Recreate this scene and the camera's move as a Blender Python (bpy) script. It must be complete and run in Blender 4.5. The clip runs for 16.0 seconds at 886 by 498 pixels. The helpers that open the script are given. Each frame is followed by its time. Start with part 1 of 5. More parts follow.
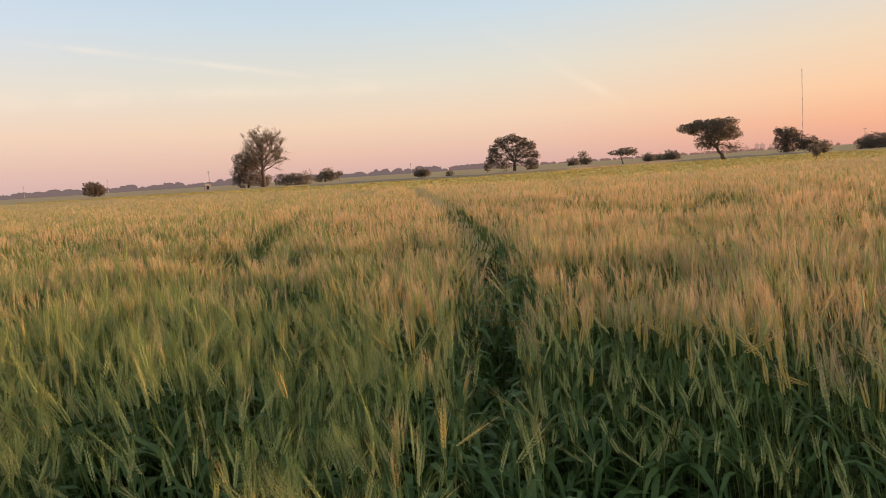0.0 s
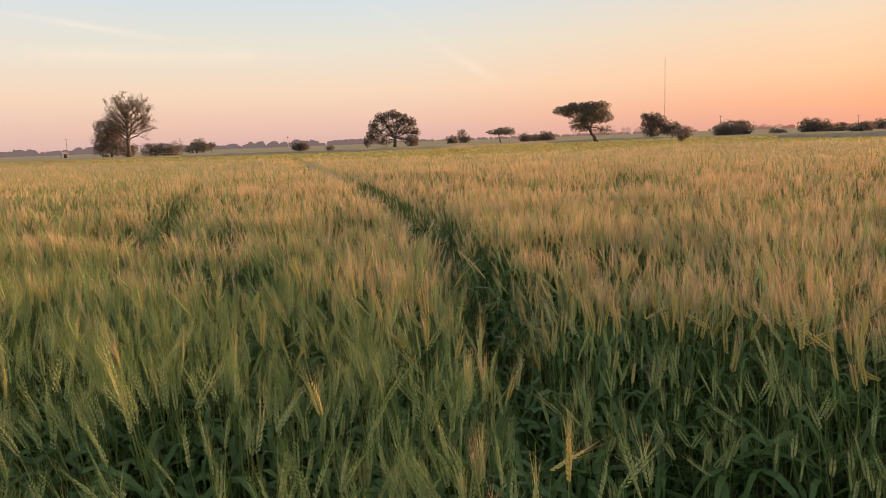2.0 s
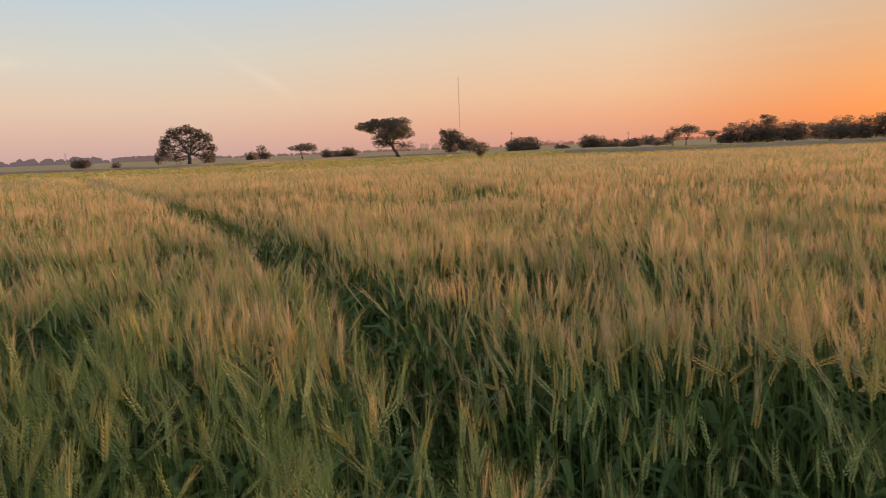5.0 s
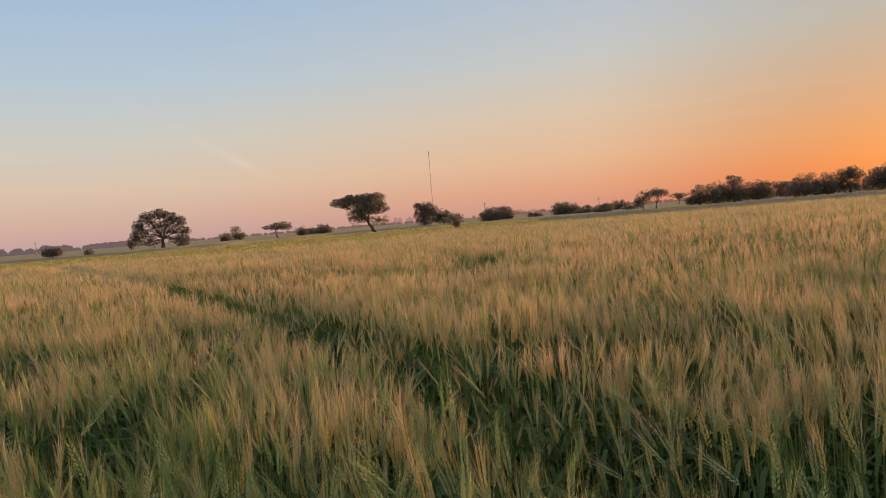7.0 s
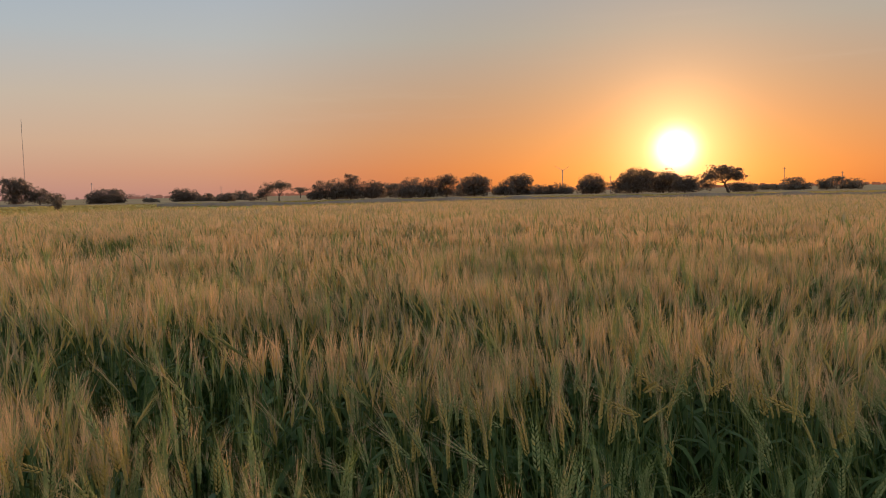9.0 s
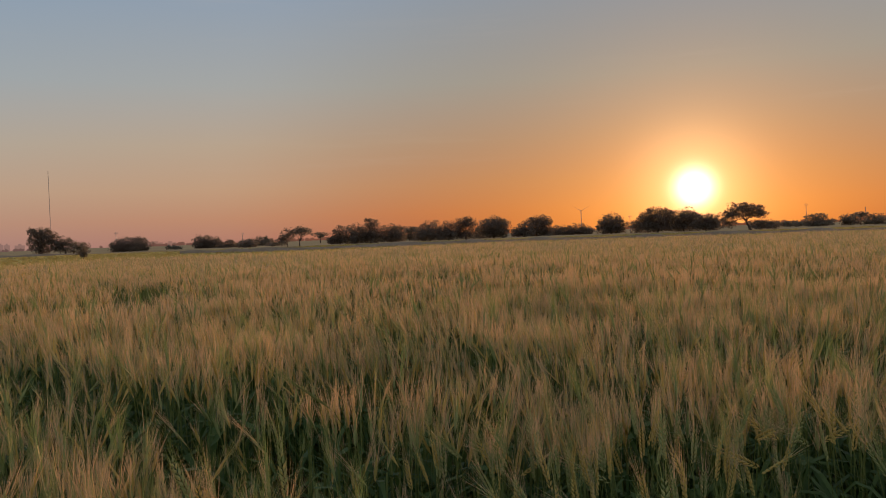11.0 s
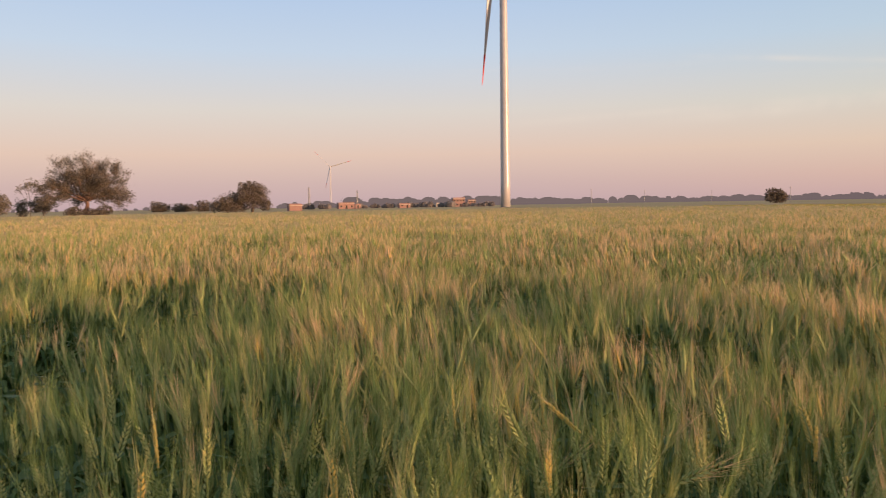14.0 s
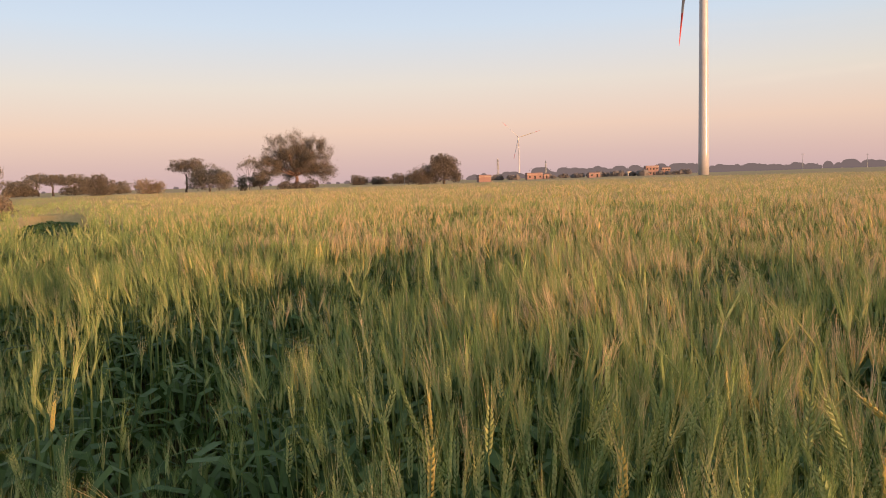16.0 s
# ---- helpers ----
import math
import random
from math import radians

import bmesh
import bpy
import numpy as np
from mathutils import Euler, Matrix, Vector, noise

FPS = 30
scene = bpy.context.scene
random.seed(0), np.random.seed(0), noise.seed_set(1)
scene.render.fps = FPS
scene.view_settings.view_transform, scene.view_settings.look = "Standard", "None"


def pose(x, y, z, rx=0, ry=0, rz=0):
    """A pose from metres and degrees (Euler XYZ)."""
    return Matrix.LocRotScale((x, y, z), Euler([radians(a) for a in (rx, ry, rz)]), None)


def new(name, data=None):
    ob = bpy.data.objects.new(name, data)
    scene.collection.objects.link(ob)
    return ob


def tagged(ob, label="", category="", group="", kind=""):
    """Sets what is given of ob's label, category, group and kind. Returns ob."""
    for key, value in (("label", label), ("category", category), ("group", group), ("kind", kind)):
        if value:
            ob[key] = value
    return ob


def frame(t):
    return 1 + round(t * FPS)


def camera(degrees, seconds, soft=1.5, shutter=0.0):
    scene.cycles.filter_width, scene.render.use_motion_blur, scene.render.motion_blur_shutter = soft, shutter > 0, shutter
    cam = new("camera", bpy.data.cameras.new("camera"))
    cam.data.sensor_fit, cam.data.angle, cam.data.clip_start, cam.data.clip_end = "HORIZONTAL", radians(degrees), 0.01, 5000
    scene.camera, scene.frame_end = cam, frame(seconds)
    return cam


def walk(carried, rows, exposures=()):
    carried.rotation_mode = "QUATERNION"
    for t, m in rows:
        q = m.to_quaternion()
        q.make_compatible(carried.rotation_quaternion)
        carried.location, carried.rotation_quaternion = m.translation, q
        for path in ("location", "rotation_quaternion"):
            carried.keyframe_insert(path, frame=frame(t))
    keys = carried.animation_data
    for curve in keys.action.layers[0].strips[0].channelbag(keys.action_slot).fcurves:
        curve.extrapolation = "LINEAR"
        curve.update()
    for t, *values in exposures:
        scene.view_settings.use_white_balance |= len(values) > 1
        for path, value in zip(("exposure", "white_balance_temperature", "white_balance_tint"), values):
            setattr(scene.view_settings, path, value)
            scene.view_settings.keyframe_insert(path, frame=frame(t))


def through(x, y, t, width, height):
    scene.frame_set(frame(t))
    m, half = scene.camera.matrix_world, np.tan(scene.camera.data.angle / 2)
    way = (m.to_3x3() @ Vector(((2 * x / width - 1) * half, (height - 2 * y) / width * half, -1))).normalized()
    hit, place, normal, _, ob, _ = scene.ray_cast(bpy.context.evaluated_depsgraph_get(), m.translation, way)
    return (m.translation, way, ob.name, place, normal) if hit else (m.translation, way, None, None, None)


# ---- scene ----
cam = camera(62.06, 16.0, soft=0.9, shutter=0.08)

# seconds, x, y, z in metres, yaw, pitch, roll in degrees
PATH = (
    (0, 0.00, 0.00, 1.53, -2.12, -6.09, 3.72),
    (0.5, -0.14, 0.10, 1.53, -7.90, -6.62, 3.05),
    (1, -0.28, 0.16, 1.53, -10.54, -7.14, 2.61),
    (1.5, -0.37, 0.29, 1.53, -10.99, -7.32, 4.01),
    (2, -0.45, 0.45, 1.52, -11.48, -8.40, 2.09),
    (2.5, -0.52, 0.64, 1.51, -20.59, -9.67, 0.95),
    (3, -0.53, 0.84, 1.50, -30.87, -9.97, 1.54),
    (3.5, -0.52, 1.02, 1.49, -35.30, -7.74, 3.87),
    (4, -0.52, 1.12, 1.48, -34.35, -7.51, 4.45),
    (4.5, -0.55, 1.20, 1.48, -31.97, -8.47, 3.05),
    (5, -0.60, 1.30, 1.48, -26.72, -7.75, 2.26),
    (5.2, -0.62, 1.35, 1.48, -22.65, -7.25, 3.01),
    (7.3, -0.86, 1.82, 1.45, -31.02, -1.97, 4.01),
    (7.5, -0.88, 1.86, 1.45, -33.07, -2.76, 2.98),
    (8, -0.90, 1.94, 1.44, -43.23, -4.99, -0.54),
    (8.5, -0.92, 2.02, 1.44, -54.54, -5.16, 0.03),
    (8.7, -0.93, 2.05, 1.44, -57.23, -5.06, 0.82),
    (10.8, -0.95, 2.30, 1.43, -56.82, -1.36, 2.08),
    (11, -0.95, 2.31, 1.43, -56.13, -1.07, 2.07),
    (11.5, -0.95, 2.32, 1.43, -55.94, -0.58, 2.07),
    (12, -0.95, 2.33, 1.43, -52.85, -0.54, 2.34),
    (12.5, -0.93, 2.33, 1.43, -27.76, 0.03, 2.72),
    (12.8, -0.91, 2.33, 1.43, -3.20, 0.08, 2.58),
    (13, -0.90, 2.32, 1.43, 9.69, -0.96, 2.76),
    (13.2, -0.89, 2.30, 1.43, 19.92, -2.06, 3.11),
    (13.5, -0.89, 2.27, 1.43, 31.85, -2.84, 2.77),
    (13.8, -0.90, 2.24, 1.43, 41.64, -3.25, 1.40),
    (14, -0.92, 2.21, 1.43, 47.50, -3.42, 0.93),
    (14.5, -1.00, 2.17, 1.43, 59.12, -4.57, 1.65),
    (15, -1.07, 2.14, 1.43, 63.15, -5.99, 2.18),
    (15.5, -1.10, 2.13, 1.43, 63.76, -6.67, 1.94),
    (16, -1.10, 2.12, 1.43, 62.02, -5.36, 1.84),
)
EXPOSURE = (
    (0.0, 0.79, 6700, 10), (2.6, 0.86, 6700, 10), (3.1, 0.86, 6700, 10), (3.6, 0.68, 6680, 10), (5.0, 0.60, 6650, 10), (7.5, 0.42, 6400, 10), (8.5, 0.30, 6350, 10), (10.8, -0.13, 6400, 10), (12.0, -0.15, 6400, 10),
    (12.5, 0.0, 6100, 10), (12.8, 0.12, 6000, 10), (13.2, 0.30, 6050, 10), (14.0, 0.58, 6280, 10), (16.0, 0.73, 6500, 10),
)
walk(cam, [(t, pose(x, y, z, 90 + p, r, w)) for t, x, y, z, w, p, r in PATH], EXPOSURE)

# ---- light: a low sun and the evening sky ----
SUN_AZ, SUN_EL = -75.05, 2.85


def way(az, el=0.0):
    """Direction from compass angle (left positive) and elevation in degrees."""
    a, e = radians(az), radians(el)
    return Vector((-math.sin(a) * math.cos(e), math.cos(a) * math.cos(e), math.sin(e)))


def rgb(r, g, b):
    """Linear colour from display values 0 to 255."""
    return tuple((c / 255 / 12.92) if c / 255 < 0.04045 else ((c / 255 + 0.055) / 1.055) ** 2.4 for c in (r, g, b)) + (1.0,)


sun_way = way(SUN_AZ, SUN_EL)
sun = new("sun", bpy.data.lights.new("sun", "SUN"))
sun.data.energy, sun.data.angle, sun.data.color = 5.1, radians(7.0), (1.0, 0.57, 0.30)
sun.rotation_euler = sun_way.to_track_quat("Z", "Y").to_euler()
sun.location = sun_way * 60


class Nodes:
    """Short ways to write node trees."""

    def __init__(self, tree):
        self.tree = tree
        tree.nodes.clear()

    def add(self, kind):
        return self.tree.nodes.new(kind)

    def link(self, a, b):
        self.tree.links.new(a, b)

    def math(self, op, a, b=None, clamp=False):
        n = self.add("ShaderNodeMath")
        n.operation, n.use_clamp = op, clamp
        for k, v in enumerate((a, b)):
            if v is None:
                continue
            if isinstance(v, (int, float)):
                n.inputs[k].default_value = v
            else:
                self.link(v, n.inputs[k])
        return n.outputs[0]

    def span(self, v, a, b, c=0.0, d=1.0, smooth=False):
        n = self.add("ShaderNodeMapRange")
        n.interpolation_type = "SMOOTHSTEP" if smooth else "LINEAR"
        self.link(v, n.inputs[0])
        for k, q in enumerate((a, b, c, d)):
            n.inputs[k + 1].default_value = q
        return n.outputs[0]

    def ramp(self, v, stops, ease="EASE"):
        n = self.add("ShaderNodeValToRGB")
        n.color_ramp.interpolation = ease
        e = n.color_ramp.elements
        while len(e) < len(stops):
            e.new(0.5)
        for k, (p, c) in enumerate(stops):
            e[k].position, e[k].color = p, c
        self.link(v, n.inputs[0])
        return n.outputs[0]

    def mix(self, f, a, b, kind="MIX"):
        n = self.add("ShaderNodeMix")
        n.data_type, n.blend_type = "RGBA", kind
        for k, v in ((0, f), (6, a), (7, b)):
            if isinstance(v, (int, float)) or isinstance(v, tuple):
                n.inputs[k].default_value = v
            else:
                self.link(v, n.inputs[k])
        return n.outputs[2]

    def noise(self, where, scale, detail=3.0, rough=0.55):
        n = self.add("ShaderNodeTexNoise")
        n.inputs["Scale"].default_value, n.inputs["Detail"].default_value, n.inputs["Roughness"].default_value = scale, detail, rough
        if where is not None:
            self.link(where, n.inputs["Vector"])
        return n.outputs[0]


world = bpy.data.worlds.new("evening_sky")
world.use_nodes = True
scene.world = world
w = Nodes(world.node_tree)
direction = w.add("ShaderNodeTexCoord").outputs["Generated"]
split = w.add("ShaderNodeSeparateXYZ")
w.link(direction, split.inputs[0])
height = w.math("MAXIMUM", split.outputs[2], 0.0)
lift = w.math("MULTIPLY", height, 1.6)


def facing(vector):
    n = w.add("ShaderNodeVectorMath")
    n.operation = "DOT_PRODUCT"
    w.link(direction, n.inputs[0])
    n.inputs[1].default_value = vector
    return n.outputs["Value"]


toward = facing(way(SUN_AZ))
near_sun = facing(sun_way)
LEVELS = (0.0, 0.05, 0.11, 0.2, 0.32, 0.5, 0.95)


def evening(*colours):
    return w.ramp(lift, [(p, rgb(*c)) for p, c in zip(LEVELS, colours)], "LINEAR")


sky_away = evening((202, 173, 175), (213, 183, 178), (231, 199, 182), (226, 214, 204), (203, 215, 230), (176, 200, 233), (182, 190, 205))
sky_side = evening((208, 171, 167), (222, 185, 170), (230, 202, 180), (218, 212, 200), (194, 210, 222), (168, 197, 226), (182, 190, 205))
sky_warm = evening((218, 152, 134), (233, 165, 132), (237, 186, 150), (230, 199, 170), (208, 206, 200), (182, 198, 217), (180, 189, 205))
sky_sun = evening((210, 110, 76), (226, 129, 84), (222, 147, 102), (208, 164, 132), (189, 181, 167), (170, 180, 190), (182, 191, 207))
colour = w.mix(w.span(toward, -0.55, 0.15, smooth=True), sky_away, sky_side)
colour = w.mix(w.span(toward, 0.3, 0.96, smooth=True), colour, sky_warm)
colour = w.mix(w.span(toward, 0.80, 0.99, smooth=True), colour, sky_sun)
# thin high cloud, drawn out along the horizon
stretch = w.add("ShaderNodeMapping")
w.link(direction, stretch.inputs[0])
stretch.inputs["Scale"].default_value = (1.2, 0.8, 14.0)
stretch.inputs["Rotation"].default_value = (0.05, 0.10, 0.5)
wisp = w.span(w.noise(stretch.outputs[0], 2.6, 5.0, 0.6), 0.55, 0.85, 0.0, 0.12, smooth=True)
wisp = w.math("MULTIPLY", wisp, w.span(height, 0.04, 0.14, smooth=True))
colour = w.mix(wisp, colour, rgb(248, 226, 205))
# the sun's own disc and the bright dusty air round it
off = w.math("SQRT", w.math("MAXIMUM", w.math("SUBTRACT", 1.0, near_sun), 0.0))
wide = w.math("POWER", 2.718, w.math("MULTIPLY", off, -15.0))
square = w.math("MULTIPLY", off, off)
halo = w.math("POWER", 2.718, w.math("MULTIPLY", square, -125.0))
middle = w.math("POWER", 2.718, w.math("MULTIPLY", square, -520.0))
close = w.math("POWER", 2.718, w.math("MULTIPLY", square, -5000.0))
wide = w.math("MULTIPLY", wide, w.span(height, 0.02, 0.16, 1.0, 0.3, smooth=True))
colour = w.mix(wide, colour, (1.08, 0.26, 0.055, 1.0))
for tone, share in (((0.30, 0.16, 0.06, 1.0), halo), ((1.25, 0.76, 0.36, 1.0), middle), ((5.0, 4.3, 3.1, 1.0), close)):
    colour = w.mix(1.0, colour, w.mix(1.0, tone, share, "MULTIPLY"), "ADD")
# long thin streaks of ice cloud
for az_a, el_a, az_b, el_b, thin, strength in ((27.0, 10.2, 5.3, 7.3, 0.0035, 0.30), (28.2, 6.1, 1.0, 6.6, 0.0075, 0.30), (40.0, 6.2, 14.0, 6.9, 0.005, 0.15), (-7.8, 9.2, -14.2, 5.3, 0.006, 0.28)):
    pole = way(az_a, el_a).cross(way(az_b, el_b)).normalized()
    middle_way = (way(az_a, el_a) + way(az_b, el_b)).normalized()
    over = w.math("DIVIDE", facing(pole), thin)
    band = w.math("POWER", 2.718, w.math("MULTIPLY", w.math("MULTIPLY", over, over), -1.0))
    half = math.degrees(way(az_a, el_a).angle(way(az_b, el_b))) / 2
    reach = w.span(facing(middle_way), math.cos(radians(half * 1.2 + 2)), math.cos(radians(half * 0.6)), smooth=True)
    patchy = w.span(w.noise(direction, 14.0, 4.0), 0.3, 0.65)
    band = w.math("MULTIPLY", w.math("MULTIPLY", band, reach), w.math("MULTIPLY", patchy, strength))
    colour = w.mix(band, colour, rgb(252, 232, 212))
nishita = w.add("ShaderNodeTexSky")
nishita.sky_type, nishita.sun_disc, nishita.sun_elevation, nishita.sun_rotation = "NISHITA", False, radians(SUN_EL), radians(-SUN_AZ)
backs = [w.add("ShaderNodeBackground"), w.add("ShaderNodeBackground")]
w.link(colour, backs[0].inputs[0])
w.link(nishita.outputs[0], backs[1].inputs[0])
backs[0].inputs[1].default_value, backs[1].inputs[1].default_value = 0.62, 0.012
both = w.add("ShaderNodeAddShader")
w.link(backs[0].outputs[0], both.inputs[0])
w.link(backs[1].outputs[0], both.inputs[1])
w.link(both.outputs[0], w.add("ShaderNodeOutputWorld").inputs[0])

# ---- materials ----


def surface(name, low, high, grain=20.0, blotch=1.0, rough=0.8, through=0.0, island=0.0, relief=0.3, sheen=0.25, third=None, per_object=0.0):
    """A rough natural surface: two colours mixed by fine grain, blotches and a chance per piece; through: light let through."""
    m = bpy.data.materials.new(name)
    m.use_nodes = True
    n = Nodes(m.node_tree)
    geo = n.add("ShaderNodeNewGeometry")
    where = n.add("ShaderNodeTexCoord").outputs["Object"]
    fine, broad = n.noise(where, grain, 3.0), n.noise(where, blotch, 2.0)
    f = n.math("ADD", n.math("MULTIPLY", fine, 0.5), n.math("MULTIPLY", broad, 0.5))
    f = n.span(f, 0.32, 0.68)
    if island:
        f = n.mix(island, f, geo.outputs["Random Per Island"])
    if per_object:
        f = n.mix(per_object, f, n.add("ShaderNodeObjectInfo").outputs["Random"])
    stops = [(0.0, (*low, 1)), (1.0, (*high, 1))]
    if third:
        stops = [(0.0, (*low, 1)), (0.68, (*high, 1)), (0.95, (*third, 1))]
    tint = n.ramp(f, stops, "LINEAR")
    bsdf = n.add("ShaderNodeBsdfPrincipled")
    n.link(tint, bsdf.inputs["Base Color"])
    bsdf.inputs["Roughness"].default_value = rough
    bsdf.inputs["Specular IOR Level"].default_value = sheen
    if relief:
        bump = n.add("ShaderNodeBump")
        bump.inputs["Strength"].default_value, bump.inputs["Distance"].default_value = relief, 0.02
        n.link(fine, bump.inputs["Height"])
        n.link(bump.outputs[0], bsdf.inputs["Normal"])
    out = n.add("ShaderNodeOutputMaterial")
    if through:
        thin, blend = n.add("ShaderNodeBsdfTranslucent"), n.add("ShaderNodeMixShader")
        n.link(n.mix(0.4, tint, tint, "MULTIPLY"), thin.inputs[0])
        blend.inputs[0].default_value = through
        n.link(bsdf.outputs[0], blend.inputs[1])
        n.link(thin.outputs[0], blend.inputs[2])
        n.link(blend.outputs[0], out.inputs[0])
    else:
        n.link(bsdf.outputs[0], out.inputs[0])
    return m


WHEAT = [
    surface("wheat_stem", (0.11, 0.155, 0.035), (0.26, 0.28, 0.08), 60, 2, 0.6, 0.1, 0.5, 0.0),
    surface("wheat_leaf", (0.040, 0.090, 0.020), (0.125, 0.192, 0.047), 40, 2, 0.52, 0.3, 0.6, 0.0, sheen=0.32),
    surface("wheat_ear", (0.24, 0.31, 0.10), (0.45, 0.46, 0.18), 90, 1.2, 0.7, 0.2, 0.5, 0.0, third=(0.78, 0.56, 0.16)),
    surface("wheat_awn", (0.30, 0.36, 0.11), (0.58, 0.52, 0.21), 50, 1.2, 0.6, 0.38, 0.75, 0.0, third=(0.88, 0.64, 0.41)),
    surface("wheat_awn_ripe", (0.63, 0.47, 0.25), (0.92, 0.65, 0.38), 50, 1.2, 0.6, 0.38, 0.6, 0.0),
    surface("wheat_awn_green", (0.18, 0.275, 0.07), (0.44, 0.475, 0.165), 50, 1.2, 0.6, 0.34, 0.6, 0.0),
    surface("wheat_ear_golden", (0.52, 0.42, 0.12), (0.82, 0.60, 0.18), 90, 1.2, 0.7, 0.25, 0.5, 0.0),
]
CANOPY = surface("crop_canopy", (0.40, 0.29, 0.12), (0.60, 0.42, 0.20), 9, 0.6, 0.9, 0.0, 0.0, 1.0, sheen=0.0)
YOUNG_CROP = surface("young_crop", (0.40, 0.34, 0.12), (0.58, 0.47, 0.18), 20, 0.3, 0.8, 0.45, 0.5, 0.0)
GREEN_CROP = surface("green_crop", (0.46, 0.37, 0.12), (0.62, 0.49, 0.18), 3, 0.08, 0.9, 0.0, 0.0, 1.0, sheen=0.0)
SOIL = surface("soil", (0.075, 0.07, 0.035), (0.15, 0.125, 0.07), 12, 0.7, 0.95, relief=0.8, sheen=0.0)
PLAIN = surface("open_ground", (0.36, 0.27, 0.15), (0.48, 0.37, 0.21), 0.4, 0.02, 0.95, relief=0.5, sheen=0.0)
DUST = surface("dry_earth", (0.40, 0.32, 0.25), (0.54, 0.44, 0.35), 6, 0.4, 0.95, relief=0.6, sheen=0.0)
EARTH = surface("bund_earth", (0.24, 0.18, 0.12), (0.38, 0.29, 0.20), 6, 0.4, 0.95, relief=0.6, sheen=0.0)
BARK = surface("bark", (0.06, 0.045, 0.035), (0.15, 0.11, 0.08), 8, 1, 0.9, relief=0.8)
BARK_PALE = surface("pale_bark", (0.16, 0.11, 0.08), (0.30, 0.21, 0.15), 8, 1, 0.9, relief=0.8)
# leaf colours lightened past real foliage: haze painted into the next three materials
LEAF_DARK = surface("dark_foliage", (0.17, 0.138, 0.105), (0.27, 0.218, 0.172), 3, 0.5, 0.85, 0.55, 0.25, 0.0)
LEAF_HAZED = surface("hazed_foliage", (0.17, 0.145, 0.105), (0.28, 0.235, 0.18), 3, 0.5, 0.8, 0.45, 0.25, 0.0)
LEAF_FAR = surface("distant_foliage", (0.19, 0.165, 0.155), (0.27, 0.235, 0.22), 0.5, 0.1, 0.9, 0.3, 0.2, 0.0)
TWIG_DRY = surface("dry_twigs", (0.13, 0.10, 0.07), (0.24, 0.18, 0.125), 6, 1, 0.9, 0.0, 0.5, 0.0)
STEEL = surface("white_paint", (0.36, 0.34, 0.35), (0.43, 0.41, 0.42), 0.6, 0.15, 0.3, relief=0.0, sheen=0.6)
RED = surface("red_paint", (0.45, 0.05, 0.05), (0.55, 0.08, 0.07), 2, 0.3, 0.4, relief=0.0)
GREY = surface("weathered_metal", (0.22, 0.21, 0.2), (0.36, 0.34, 0.32), 4, 0.6, 0.6, relief=0.0)
BRICK = surface("brick_wall", (0.24, 0.14, 0.12), (0.32, 0.205, 0.175), 3, 0.5, 0.9, per_object=0.4)
PLASTER = surface("pale_plaster", (0.38, 0.32, 0.28), (0.5, 0.43, 0.38), 3, 0.4, 0.9)
LEAF_THORN = surface("thorn_foliage", (0.125, 0.105, 0.08), (0.225, 0.185, 0.145), 3, 0.5, 0.85, 0.4, 0.25, 0.0)
BARK_RED = surface("reddish_bark", (0.14, 0.08, 0.06), (0.25, 0.15, 0.11), 8, 1, 0.9, relief=0.8)
DARK = surface("dark_opening", (0.02, 0.02, 0.02), (0.05, 0.045, 0.04), 5, 1, 0.8, relief=0.0)

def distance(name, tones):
    """What stands at the edge of sight: plain, its haze painted in as a glow toned by bearing. tones: from the sky
    opposite the sun round to the sun.
    """
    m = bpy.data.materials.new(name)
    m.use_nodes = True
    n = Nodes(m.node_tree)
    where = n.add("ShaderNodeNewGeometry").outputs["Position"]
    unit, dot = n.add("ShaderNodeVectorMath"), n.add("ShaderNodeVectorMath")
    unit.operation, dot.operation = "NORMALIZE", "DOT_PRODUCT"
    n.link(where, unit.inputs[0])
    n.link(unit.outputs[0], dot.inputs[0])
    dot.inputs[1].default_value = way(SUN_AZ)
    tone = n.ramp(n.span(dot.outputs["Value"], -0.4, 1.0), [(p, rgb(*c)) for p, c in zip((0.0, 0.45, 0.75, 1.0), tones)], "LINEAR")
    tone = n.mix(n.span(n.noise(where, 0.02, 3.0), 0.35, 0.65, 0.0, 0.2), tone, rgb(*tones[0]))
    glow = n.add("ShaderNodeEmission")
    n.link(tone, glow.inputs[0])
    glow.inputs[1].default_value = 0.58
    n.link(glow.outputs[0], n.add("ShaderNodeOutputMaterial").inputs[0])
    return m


# neither woods nor town are lamps: their emission stands in for haze
DISTANCE = distance("haze_glow_woods", ((128, 110, 107), (119, 103, 104), (144, 108, 99), (168, 100, 66)))
HAZE_GLOW_TOWN = distance("haze_glow_town", ((180, 150, 145), (182, 150, 144), (190, 146, 132), (200, 130, 100)))

# ---- mesh helpers ----


def mesh_of(name, verts, faces, materials, slots=None, smooth=False):
    """A mesh from arrays of corners and triangles (or quads)."""
    verts, faces = np.asarray(verts, "f"), np.asarray(faces, "i")
    me = bpy.data.meshes.new(name)
    k = faces.shape[1]
    me.vertices.add(len(verts))
    me.vertices.foreach_set("co", verts.ravel())
    me.loops.add(faces.size)
    me.loops.foreach_set("vertex_index", faces.ravel())
    me.polygons.add(len(faces))
    me.polygons.foreach_set("loop_start", np.arange(0, faces.size, k, dtype="i"))
    for m in materials:
        me.materials.append(m)
    if slots is not None:
        me.polygons.foreach_set("material_index", np.asarray(slots, "i"))
    me.polygons.foreach_set("use_smooth", np.full(len(faces), smooth))
    me.update(calc_edges=True)
    return me


